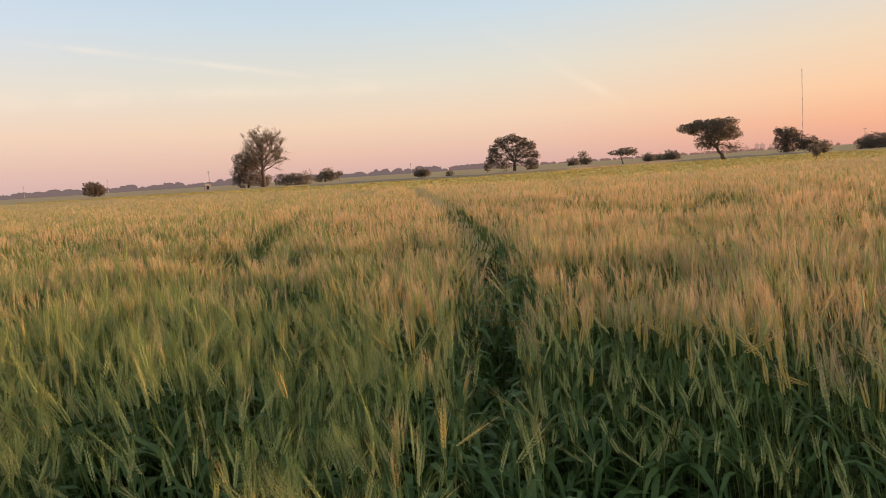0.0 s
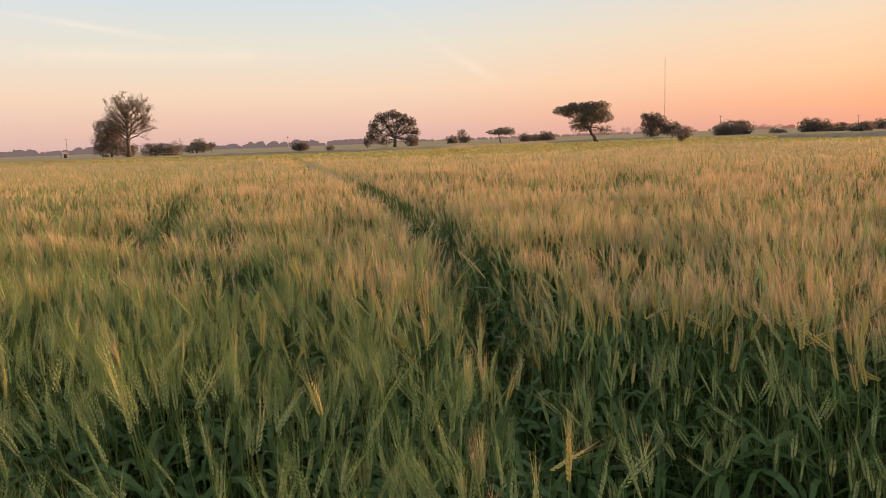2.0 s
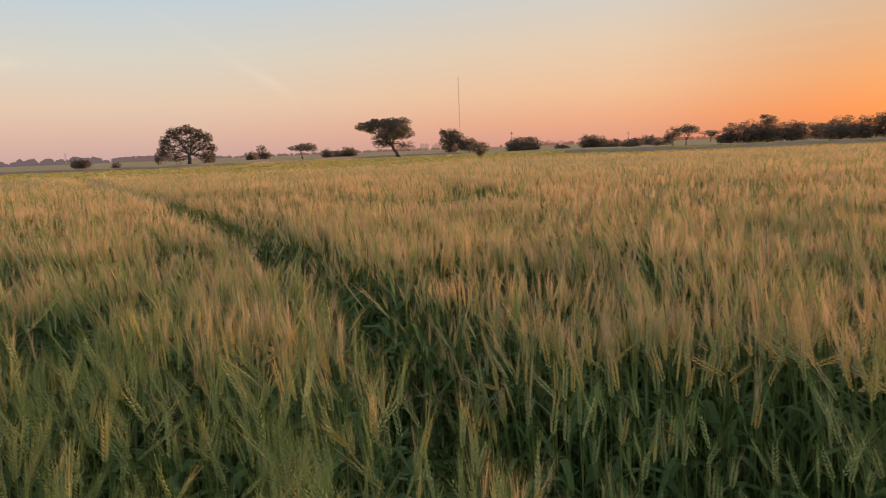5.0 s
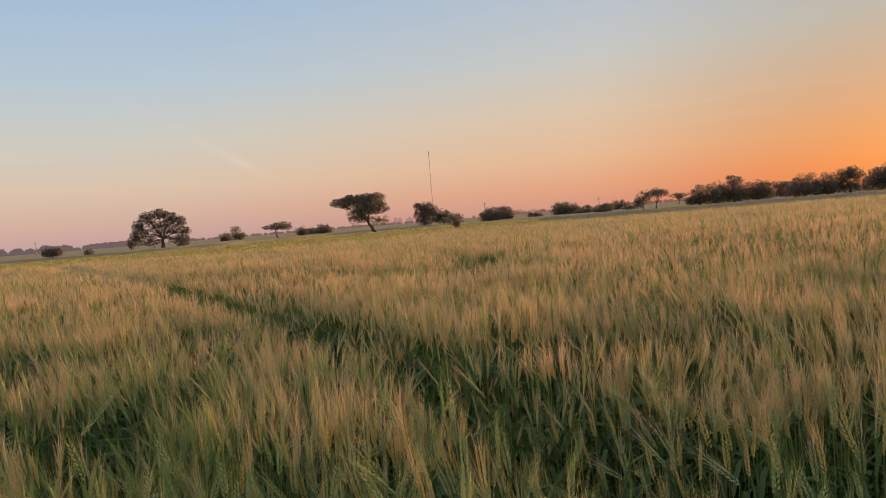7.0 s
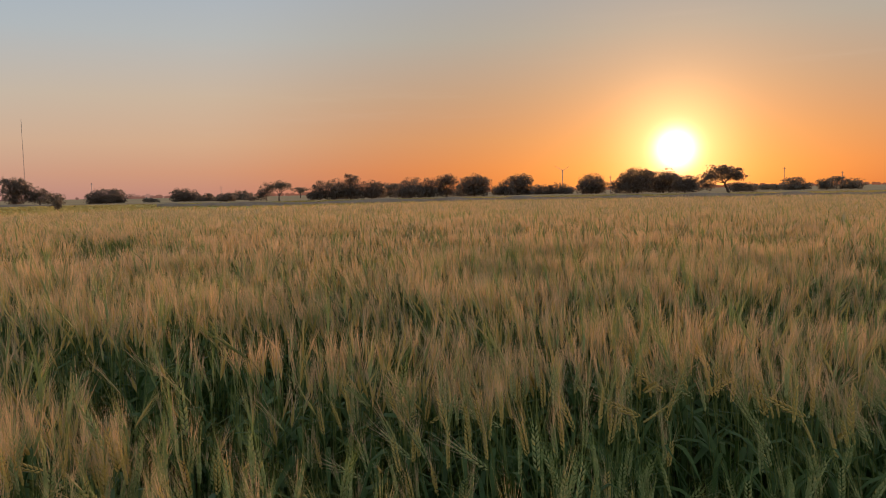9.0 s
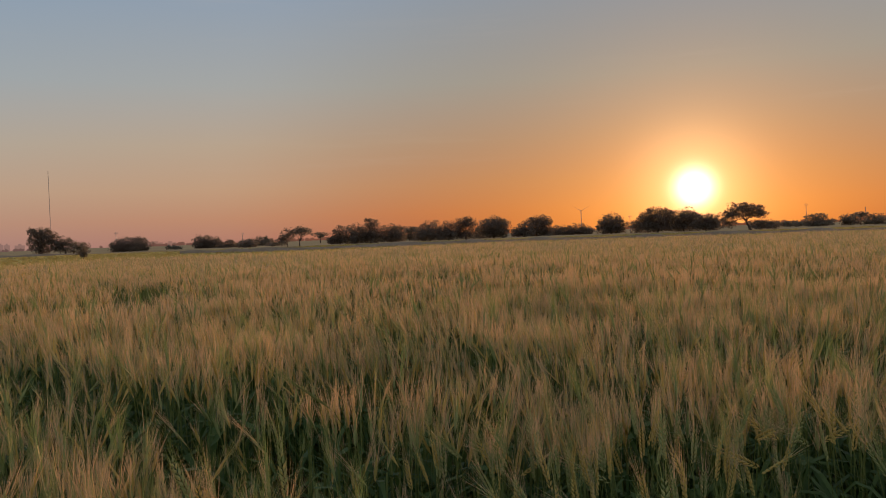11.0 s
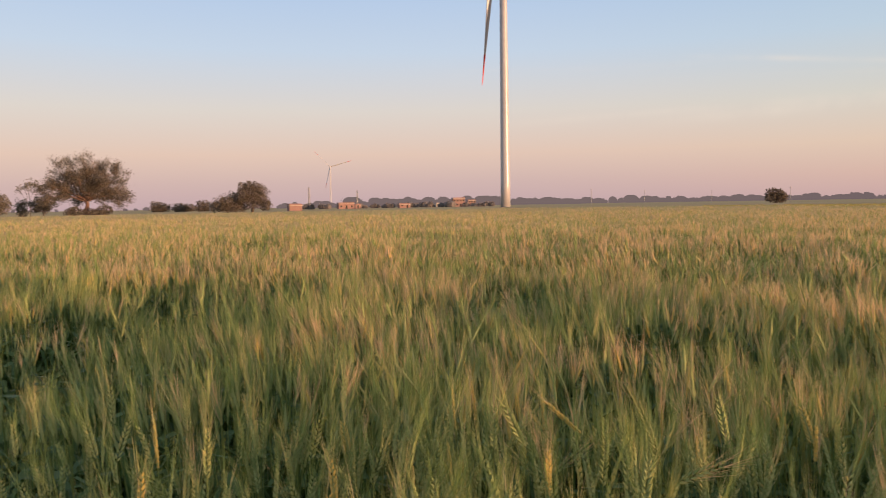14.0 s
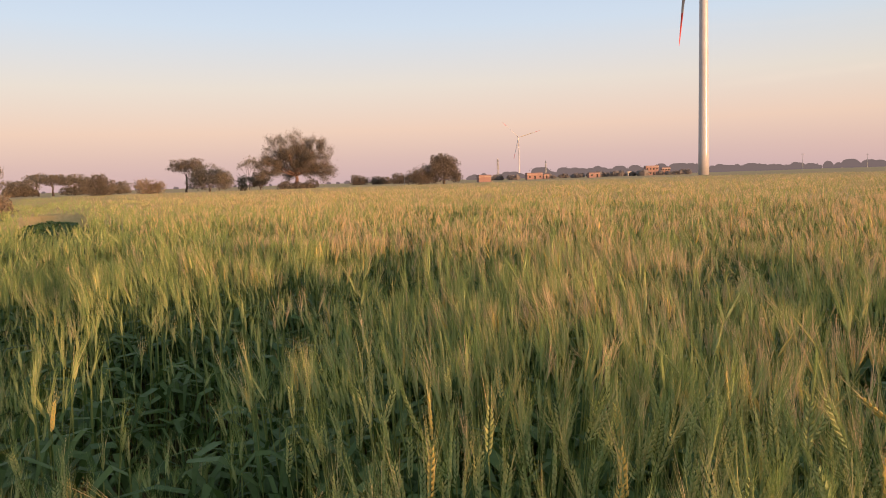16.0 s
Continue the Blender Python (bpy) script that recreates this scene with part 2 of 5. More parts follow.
class Heap:
    """Gathers triangles."""

    def __init__(self):
        self.v, self.f, self.s, self.n = [], [], [], 0

    def put(self, verts, faces, slot=0):
        verts, faces = np.asarray(verts, float).reshape(-1, 3), np.asarray(faces, int).reshape(-1, 3)
        self.v.append(verts)
        self.f.append(faces + self.n)
        self.s.append(np.full(len(faces), slot))
        self.n += len(verts)

    def arrays(self):
        return np.concatenate(self.v), np.concatenate(self.f), np.concatenate(self.s)

    def mesh(self, name, materials, smooth=False):
        v, f, s = self.arrays()
        return mesh_of(name, v, f, materials, s, smooth)


def tube(heap, points, radii, sides=5, slot=0, cap=True):
    """A round rod along points."""
    p, n = np.asarray(points, float), len(points)
    t = np.gradient(p, axis=0)
    t /= np.linalg.norm(t, axis=1)[:, None] + 1e-9
    ref = np.where(np.abs(t[:, 2:3]) > 0.9, [[1.0, 0, 0]], [[0, 0, 1.0]])
    a = np.cross(t, ref)
    a /= np.linalg.norm(a, axis=1)[:, None] + 1e-9
    b = np.cross(t, a)
    ang = np.arange(sides) / sides * 2 * np.pi
    ring = p[:, None] + np.asarray(radii)[:, None, None] * (a[:, None] * np.cos(ang)[None, :, None] + b[:, None] * np.sin(ang)[None, :, None])
    v = ring.reshape(-1, 3)
    i, j = np.meshgrid(np.arange(n - 1), np.arange(sides), indexing="ij")
    q = [i * sides + j, i * sides + (j + 1) % sides, (i + 1) * sides + (j + 1) % sides, (i + 1) * sides + j]
    f = np.concatenate([np.stack([q[0], q[1], q[2]], -1).reshape(-1, 3), np.stack([q[0], q[2], q[3]], -1).reshape(-1, 3)])
    if cap:
        v = np.concatenate([v, p[:1], p[-1:]])
        k = np.arange(sides)
        f = np.concatenate([f, np.stack([(k + 1) % sides, k, np.full(sides, n * sides)], -1),
                            np.stack([(n - 1) * sides + k, (n - 1) * sides + (k + 1) % sides, np.full(sides, n * sides + 1)], -1)])
    heap.put(v, f, slot)


def box(heap, lo, hi, slot=0):
    x0, y0, z0 = lo
    x1, y1, z1 = hi
    v = [(x, y, z) for z in (z0, z1) for x, y in ((x0, y0), (x1, y0), (x1, y1), (x0, y1))]
    q = [(0, 3, 2, 1), (4, 5, 6, 7), (0, 1, 5, 4), (1, 2, 6, 5), (2, 3, 7, 6), (3, 0, 4, 7)]
    heap.put(v, [t for a, b, c, d in q for t in ((a, b, c), (a, c, d))], slot)


def leaves(heap, centres, size, rng):
    """Two-triangle leaf sprays of random turn at the centres."""
    c = np.asarray(centres, float)
    n = len(c)
    a = rng.normal(size=(n, 3))
    a /= np.linalg.norm(a, axis=1)[:, None]
    b = np.cross(a, rng.normal(size=(n, 3)))
    b /= np.linalg.norm(b, axis=1)[:, None]
    s = size * rng.uniform(0.6, 1.3, (n, 1))
    v = np.stack([c - a * s, c + b * s * 0.45, c + a * s, c - b * s * 0.45], 1).reshape(-1, 3)
    k = np.arange(n)[:, None] * 4
    heap.put(v, np.concatenate([k + [0, 1, 2], k + [0, 2, 3]]))


def part(name, heap, materials, parent, label="", smooth=False):
    ob = new(name, heap.mesh(name, materials, smooth) if isinstance(heap, Heap) else heap)
    ob.parent = parent
    if label:
        ob["label"] = label
    return ob


def empty(name, m, label, category, group=""):
    ob = new(name)
    ob.matrix_world = m
    return tagged(ob, label, category, group)


HERE = (-0.6, 1.3)


def spot(az, r, turn=0.0):
    """A pose on the ground r metres off, its x axis across the line of sight to the right."""
    d = way(az)
    ox, oy = np.interp(az, (-31, -29.5, 30, 40), (-0.95, -0.35, -0.35, -1.1)), np.interp(az, (-31, -29.5, 30, 40), (2.3, 0.9, 0.9, 2.1))
    return pose(ox + d.x * r, oy + d.y * r, 0, 0, 0, az + turn)


def wave(x, y, scale, seed):
    """Smooth noise between -1 and 1 on a grid of that scale."""
    rng = np.random.default_rng(seed)
    g = rng.uniform(-1, 1, (64, 64))
    u, v = np.asarray(x) / scale + 1000.0, np.asarray(y) / scale + 1000.0
    i, j = np.floor(u).astype(int), np.floor(v).astype(int)
    a, b = u - i, v - j
    a, b = a * a * (3 - 2 * a), b * b * (3 - 2 * b)
    i, j = i % 64, j % 64
    i1, j1 = (i + 1) % 64, (j + 1) % 64
    return (g[i, j] * (1 - a) + g[i1, j] * a) * (1 - b) + (g[i, j1] * (1 - a) + g[i1, j1] * a) * b


# ---- the ground and the fields ----
FIELD_END = ((-180, 46), (-90, 46), (-81, 45), (-66, 44), (-59, 46), (-50, 42), (-42, 36), (-34, 38), (-29, 38), (-24, 31), (-13, 29), (-7, 31),
             (0, 37), (8, 46), (14, 60), (25, 85), (40, 110), (95, 110), (110, 60), (180, 40))


def field_end(az):
    return np.interp(az, *zip(*FIELD_END))


def fan(name, r_in, r_out, az0, az1, steps, rings, height, material, label, power=1.0):
    """A sheet between two distances round the viewpoint; height is a function of x, y."""
    az = np.linspace(az0, az1, steps)
    f = np.linspace(0, 1, rings) ** power
    a0, a1 = r_in(az), r_out(az)
    r = a0[:, None] + (a1 - a0)[:, None] * f[None]
    x = HERE[0] - np.sin(np.radians(az))[:, None] * r
    y = HERE[1] + np.cos(np.radians(az))[:, None] * r
    v = np.stack([x, y, height(x, y)], -1).reshape(-1, 3)
    i, j = np.meshgrid(np.arange(steps - 1), np.arange(rings - 1), indexing="ij")
    q = (i * rings + j).ravel()
    faces = np.stack([q + rings, q + rings + 1, q + 1, q], -1)[:, ::-1]
    ob = new(name, mesh_of(name, v, faces[:, ::-1], [material], None, True))
    return tagged(ob, label, name.split("_")[-1], kind="structure")


def ring_ground():
    r = np.concatenate([[0.0], np.geomspace(1.5, 4900, 40)])
    a = np.linspace(0, 2 * np.pi, 73)[:-1]
    x, y = HERE[0] + r[:, None] * np.cos(a), HERE[1] + r[:, None] * np.sin(a)
    v = np.stack([x, y, np.where(r[:, None] < 3000, 0.02 * wave(x, y, 3.0, 5), 0.0)], -1).reshape(-1, 3)
    i, j = np.meshgrid(np.arange(len(r) - 1), np.arange(72), indexing="ij")
    q = np.stack([i * 72 + j, (i + 1) * 72 + j, (i + 1) * 72 + (j + 1) % 72, i * 72 + (j + 1) % 72], -1).reshape(-1, 4)
    tagged(new("ground", mesh_of("ground", v, q, [PLAIN], None, True)), "flat dry olive farmland reaching the horizon", "ground", kind="structure")


ring_ground()
fan("field_soil", lambda a: a * 0 + 0.01, field_end, -180, 180, 181, 14, lambda x, y: 0.035 + 0.02 * wave(x, y, 0.6, 6), SOIL, "dark soil under the wheat", 2.0)

# wheel tracks through the wheat: their x at y
TRACK_RIGHT = ((1.0, 2.0, 3.0, 4.4, 6.0, 10.5, 15.7, 29.0, 60.0), (0.08, 0.15, 0.28, 0.48, 0.58, 0.56, 0.48, -0.05, -1.3))
TRACK_LEFT = ((3.5, 8.7, 15.7, 24.0, 60.0), (-1.25, -1.68, -2.2, -2.5, -3.7))


def field_side(x):
    """The wheat's edge along the dirt road: its y at x."""
    return 1.55 - 0.035 * np.clip(-np.asarray(x) - 2, 0, 60)


def lush(x, y):
    """The rank dark green patch near the road."""
    return np.hypot((x + 20) / 7.5, (y - 2.1) / 0.75) < 1.0 + 0.3 * wave(x, y, 0.6, 33)


def crop_scale(x, y):
    """Height of the crop at a place as a share of full height; below 0.5 only leaf grows."""
    s = 0.98 + 0.055 * wave(x, y, 0.42, 11) + 0.03 * wave(x, y, 0.22, 10) + 0.025 * wave(x, y, 1.7, 12) + 0.015 * wave(x, y, 6.0, 13)
    gap_r = np.exp(-(((x - np.interp(y, *TRACK_RIGHT)) / np.where(y > 5.4, 0.15, np.where(y > 2.6, 0.165, 0.10))) ** 4))
    gap_r = gap_r * np.where(y > 5.4, 0.84 + 0.08 * wave(x, y, 1.6, 14), np.where(y > 4.1, 0.3, 0.7))
    gap_l = np.exp(-(((x - np.interp(y, *TRACK_LEFT)) / 0.12) ** 4)) * np.clip(0.36 + 0.14 * wave(x, y, 2.6, 15), 0, 0.6) * np.clip((y - 5.2) / 0.8, 0, 1)
    gap_l = np.maximum(gap_l, 0.4 * np.exp(-(((x + 0.9) / 0.4) ** 4) - ((y - 4.5) / 0.3) ** 4))
    hollow = 0.6 * np.exp(-(((x - 1.2) / 0.42) ** 4) - ((y - 4.05 + 0.5 * (x - 1.2)) / 0.22) ** 4)
    s = s * (1 - np.maximum(gap_r, hollow) - gap_l)
    patch = np.clip(wave(x, y, 0.8, 16) + 0.4 * wave(x, y, 0.3, 19) - 0.42, 0, 1) * np.where(y > 5, 0.75, 0.9) * (1 - np.exp(-((x + 1.0) ** 2 + (y - 1.7) ** 2) / 0.7))
    s = s - patch
    # the uneven edge of the field where the walk begins
    edge = np.where(x > 0.2, 2.15, np.where(x < -1.9, 1.7 - np.clip(-x - 5, 0, 25) * 0.08, 0.55)) + 0.25 * wave(x, y, 0.7, 17)
    edge = np.where(x > 0.3, np.clip(2.65 - 1.15 * (x - 0.65), 0.9, 2.65) + 0.12 * wave(x, y, 0.5, 17), edge)
    s = np.where((x < -1.7) & (x > -6) & (y < 2.0), np.maximum(0.75 + 0.09 * wave(x, y, 0.4, 20), 0.5), s)
    edge = np.where(x < -1.75, np.where(x < -6, -9.0, 1.0), edge)
    s = np.where(y < 2.2, s * 0.93, s)
    s = np.where(y < edge, np.where(x > 0.2, np.where(edge - y < 0.4, 0.93 - 0.75 * (edge - y), 0.35), 0.30) + 0.06 * wave(x, y, 0.3, 18), s)
    s = np.where(lush(x, y), 0.3 * s, s)
    return np.where((x < -6) & (x > -58) & (y < field_side(x)), 0.02, s)


fan("crop_canopy", lambda a: a * 0 + 6.5, lambda a: field_end(a) - 0.3, -112, 112, 330, 84,
    lambda x, y: np.maximum(0.93 * crop_scale(x, y) - np.interp(np.hypot(x, y - 1), (7, 9, 14, 18, 30), (1.2, 0.42, 0.32, 0.22, 0.11)) + 0.05 * wave(x, y, 0.25, 21), 0.0), CANOPY, "dense wheat canopy seen between the ears", 1.6)
fan("green_field", lambda a: field_end(a) + 0.4, lambda a: np.interp(a, (-90, -42, -36, -29, -12, -6, 10, 30), (104, 98, 150, 185, 135, 125, 150, 200)), -92, 30, 220, 40,
    lambda x, y: 0.10 + 0.05 * wave(x, y, 1.2, 22), GREEN_CROP, "low pale green crop beyond the wheat", 1.5)

# ---- trees and distant things ----


def bent(a, b, sag, rng, n=5):
    """A slightly crooked line from a to b, bowed upward by sag."""
    a, b = np.asarray(a, float), np.asarray(b, float)
    t = np.linspace(0, 1, n)[:, None]
    p = a + (b - a) * t
    p[:, 2] += sag * np.sin(np.pi * t[:, 0])
    p[1:-1] += rng.normal(size=(n - 2, 3)) * np.linalg.norm(b - a) * 0.04
    return p


def lobe_points(lobe, n, rng, shell=0.55):
    """Clump centres inside an ellipsoid lobe (centre, radii), more of them near its skin."""
    c, r = np.asarray(lobe[:3]), np.asarray(lobe[3:6])
    d = rng.normal(size=(n, 3))
    d /= np.linalg.norm(d, axis=1)[:, None]
    k = np.where(rng.uniform(size=(n, 1)) < shell, rng.uniform(0.8, 1.0, (n, 1)), rng.uniform(0.1, 1.0, (n, 1)))
    return c + d * r * k


def crown_leaves(heap, lobe, size, rng, flat, plume, root):
    """Small leaf sprays heaped into rounded clumps over the skin of a lobe, a few inside it, enough to close most of the crown."""
    c, q = np.asarray(lobe[:3]), np.asarray(lobe[3:6]) * 1.17
    slim = 0.75 - 0.5 * plume
    n = int((lobe[6] if len(lobe) > 6 else 1.0) * 1.7 * math.pi * q[0] * q[2] / (size * size * slim)) + 30
    clumps = 22
    up = np.arange(clumps) / clumps * 1.9 - 0.9
    turn = np.arange(clumps) * 2.4 + rng.uniform(0, 6.283)
    ring = np.sqrt(np.maximum(0, 1 - up * up))
    heart = np.stack([ring * np.cos(turn), ring * np.sin(turn), up], 1) * rng.uniform(0.62, 0.86, (clumps, 1)) + rng.normal(size=(clumps, 3)) * 0.08
    wide = rng.uniform(0.24, 0.44, clumps)
    d = rng.normal(size=(n, 3))
    d /= np.linalg.norm(d, axis=1)[:, None]
    k = rng.integers(0, clumps, n)
    p = heart[k] + d * (wide[k] * rng.uniform(0.3, 1.0, n) ** 0.4)[:, None]
    inside = rng.uniform(size=n) < 0.3
    p[inside] = d[inside] * rng.uniform(0.1, 0.8, (inside.sum(), 1))
    p = c + p * q
    p[:, 2] = np.where(p[:, 2] < 0.12, rng.uniform(0.12, 0.5, n), p[:, 2])
    a = rng.normal(size=(n, 3))
    a[:, 2] *= 1 - flat
    if plume:
        out = p - root
        a = a / np.linalg.norm(a, axis=1)[:, None] * (1 - plume) + out / (np.linalg.norm(out, axis=1)[:, None] + 1e-6) * plume * 1.5
    else:
        a -= d * (a * d).sum(1)[:, None] * 0.75
    a /= np.linalg.norm(a, axis=1)[:, None]
    b = np.cross(a, rng.normal(size=(n, 3)) if plume else d + 0.5 * rng.normal(size=(n, 3)))
    b /= np.linalg.norm(b, axis=1)[:, None]
    s = size * rng.uniform(0.6, 1.3, (n, 1)) * (1 + 0.5 * plume)
    v = np.stack([p - a * s, p + b * s * slim, p + a * s, p - b * s * slim], 1).reshape(-1, 3)
    k = np.arange(n)[:, None] * 4
    heap.put(v, np.concatenate([k + [0, 1, 2], k + [0, 2, 3]]))


def leafy_tree(name, az, r, label, lobes, trunk, seed, leaf=0.3, bark=None, foliage=None, limbs=True, group="", category="tree", flat=0.0, fork=0.45, plume=0.0, grown=1.0):
    """trunk: base x, top x, top z, radius. lobes: centre and radii in metres and a share of leaf, x across the view, z up."""
    rng = np.random.default_rng(seed)
    bark, foliage = bark or BARK, foliage or LEAF_DARK
    tree = empty(name, spot(az, r * grown) @ Matrix.Scale(grown, 4), label, category, group)
    bx, tx, tz, tr = trunk
    wood = Heap()
    line = bent((bx, 0, -0.1), (tx, 0, tz), 0.0, rng, 6)
    tube(wood, line, np.linspace(tr * 1.35, tr * 0.8, 6), 8)
    part("trunk", wood, [bark], tree, smooth=True)
    crown = Heap()
    leaf = min(leaf, 0.00074 * r + 0.015)
    for lobe in lobes:
        if limbs:
            limb = Heap()
            start = line[-1] * (1 - fork) + line[3] * fork if rng.uniform() < 0.4 else line[-1]
            mid = np.asarray(lobe[:3]) * 0.8 + start * 0.2
            tube(limb, bent(start, mid, 0.1 * np.linalg.norm(mid - start), rng), np.linspace(tr * 0.5, tr * 0.2, 5), 6)
            for p in lobe_points(lobe, 9, rng):
                tube(limb, bent(mid, p, 0.05, rng, 4), np.linspace(tr * 0.18, tr * 0.04, 4), 4, cap=False)
            part("limb", limb, [bark], tree)
        crown_leaves(crown, lobe, leaf, rng, flat, plume, np.array([tx, 0, tz]))
    part("crown", crown, [foliage], tree)
    return tree


def feather_tree(name, az, r, label, wide_m, high, fork, seed, bark, foliage):
    """A thorn tree whose limbs fan out of a short trunk and end in fine leafy sprays that all point outward."""
    rng = np.random.default_rng(seed)
    tree = empty(name, spot(az, r), label, "tree")
    wood, crown = Heap(), Heap()
    tube(wood, bent((0, 0, -0.1), (0.1, 0, fork), 0.0, rng, 6), np.linspace(0.42, 0.3, 6), 8)
    part("trunk", wood, [bark], tree, smooth=True)
    root = np.array([0.1, 0, fork])
    tips = []
    for k in range(20):
        turn, tilt = k * 2.4 + rng.uniform(-0.3, 0.3), math.acos(1 - 1.02 * ((k + 0.5) / 20) ** 0.9)
        d = np.array([math.cos(turn) * math.sin(tilt), math.sin(turn) * math.sin(tilt), math.cos(tilt)])
        d /= (abs(math.sin(tilt)) ** 3 + abs(math.cos(tilt)) ** 3) ** (1 / 3)
        end = root + d * np.array([wide_m / 2, wide_m / 2, high - fork]) * 0.72
        limb = Heap()
        line = bent(root, end, 0.5, rng, 6)
        tube(limb, line, np.linspace(0.17, 0.05, 6), 5)
        for q in range(8):
            a = line[rng.integers(2, 6)]
            e = d + rng.normal(size=3) * 0.6
            b = a + e / np.linalg.norm(e) * np.array([wide_m / 2, wide_m / 2, high - fork]) * rng.uniform(0.2, 0.34)
            twig = bent(a, b, 0.12, rng, 4)
            tube(limb, twig, np.linspace(0.045, 0.012, 4), 3, cap=False)
            tips.append(twig)
        part("limb", limb, [bark], tree)
    for twig in tips:
        n = 210
        t = rng.uniform(0.15, 1.1, n)
        p = np.stack([np.interp(t * 3, range(4), twig[:, c]) for c in range(3)], 1) + rng.normal(size=(n, 3)) * np.array([0.5, 0.5, 0.42])
        a = (p - root) / np.linalg.norm(p - root, axis=1)[:, None] + rng.normal(size=(n, 3)) * 0.5 + (twig[-1] - twig[0]) / np.linalg.norm(twig[-1] - twig[0]) * 0.6
        a /= np.linalg.norm(a, axis=1)[:, None]
        b = np.cross(a, rng.normal(size=(n, 3)))
        b /= np.linalg.norm(b, axis=1)[:, None]
        s = rng.uniform(0.14, 0.34, (n, 1))
        v = np.stack([p - a * s, p + b * 0.038, p + a * s, p - b * 0.038], 1).reshape(-1, 3)
        k = np.arange(n)[:, None] * 4
        crown.put(v, np.concatenate([k + [0, 1, 2], k + [0, 2, 3]]))
    part("crown", crown, [foliage], tree)


def lobed(seed, *flat):
    """Lobes from their centres across and up, half widths, half heights and shares of leaf; their depth is their own."""
    rng = np.random.default_rng(seed)
    return [(x, rng.uniform(-0.5, 0.5) * rx, z, rx, 0.9 * max(rx, 0.7 * rz), rz, *more) for x, z, rx, rz, *more in flat]


def bare_tree(name, az, r, label, height, width, seed, trunk_r=0.35, depth=6, bark=None, leaf_share=0.0, category="tree", spread=0.55):
    """A tree of forking limbs and fine twigs with few leaves."""
    rng = np.random.default_rng(seed)
    tree = empty(name, spot(az, r), label, category)
    wood, limb_heaps, twigs = Heap(), [], []

    def grow(p, d, length, radius, level, heap):
        q = p + d * length
        m = (p + q) / 2 + rng.normal(size=3) * length * 0.06
        tube(heap, [p, m, q], [radius, radius * 0.85, radius * 0.68], 6 if level < 2 else 3, cap=False)
        if level >= depth:
            twigs.append(q)
            return
        n = 2 + (rng.uniform() < 0.55) + (level == 0)
        turn0 = rng.uniform(0, 6.28)
        for k in range(n):
            a = turn0 + k * 6.283 / n + rng.uniform(-0.5, 0.5)
            side = np.array([math.cos(a), math.sin(a), 0.0])
            e = d + side * spread * rng.uniform(0.7, 1.3) * (1.25 if level == 0 else 1.0) + np.array([0, 0, 0.10])
            e /= np.linalg.norm(e)
            h = heap
            if level == 0:
                h = Heap()
                limb_heaps.append(h)
            grow(q, e, length * rng.uniform(0.68, 0.86), radius * 0.64, level + 1, h)

    grow(np.array([0, 0, -0.1]), np.array([0.03, 0, 1.0]), height * 0.24, trunk_r, 0, wood)
    v = np.concatenate([np.concatenate(h.v) for h in limb_heaps])
    sx, sz = width / (np.ptp(v[:, 0]) + 0.1), height / (v[:, 2].max() + 0.1)
    for h in [wood] + limb_heaps:
        h.v = [q * np.array([sx, sx, sz]) for q in h.v]
    part("trunk", wood, [bark or BARK], tree)
    for h in limb_heaps:
        part("limb", h, [bark or BARK], tree)
    if leaf_share:
        t = np.array(twigs) * np.array([sx, sx, sz])
        t = t[rng.uniform(size=len(t)) < leaf_share]
        crown = Heap()
        leaves(crown, (t[:, None] + rng.normal(size=(len(t), 7, 3)) * 0.35).reshape(-1, 3), 0.2, rng)
        part("crown", crown, [LEAF_HAZED], tree)
    return tree


def dome(w, h, rows, seed, base=0.25):
    """Lobes that make up a rounded crown of width w and top height h."""
    rng = np.random.default_rng(seed)
    out = []
    for k in range(rows):
        u = (k + 0.5) / rows * 2 - 1
        top = h * (0.58 + 0.42 * math.sqrt(max(0.0, 1 - u * u))) * rng.uniform(0.84, 1.0)
        low = h * base * rng.uniform(0.8, 1.2)
        half = w * 0.62 / rows + w * 0.05
        out.append((u * (w / 2 - half * 0.7), rng.uniform(-0.15, 0.15) * w, (top + low) / 2, half, w * 0.28, (top - low) / 2))
        if base < 0.3:
            out.append((u * (w / 2 - half * 0.6), rng.uniform(-0.1, 0.1) * w, low + h * 0.28, half * 1.05, w * 0.28, h * 0.28))
    return out


def at_el(r, el):
    return 1.45 + r * math.tan(radians(el))


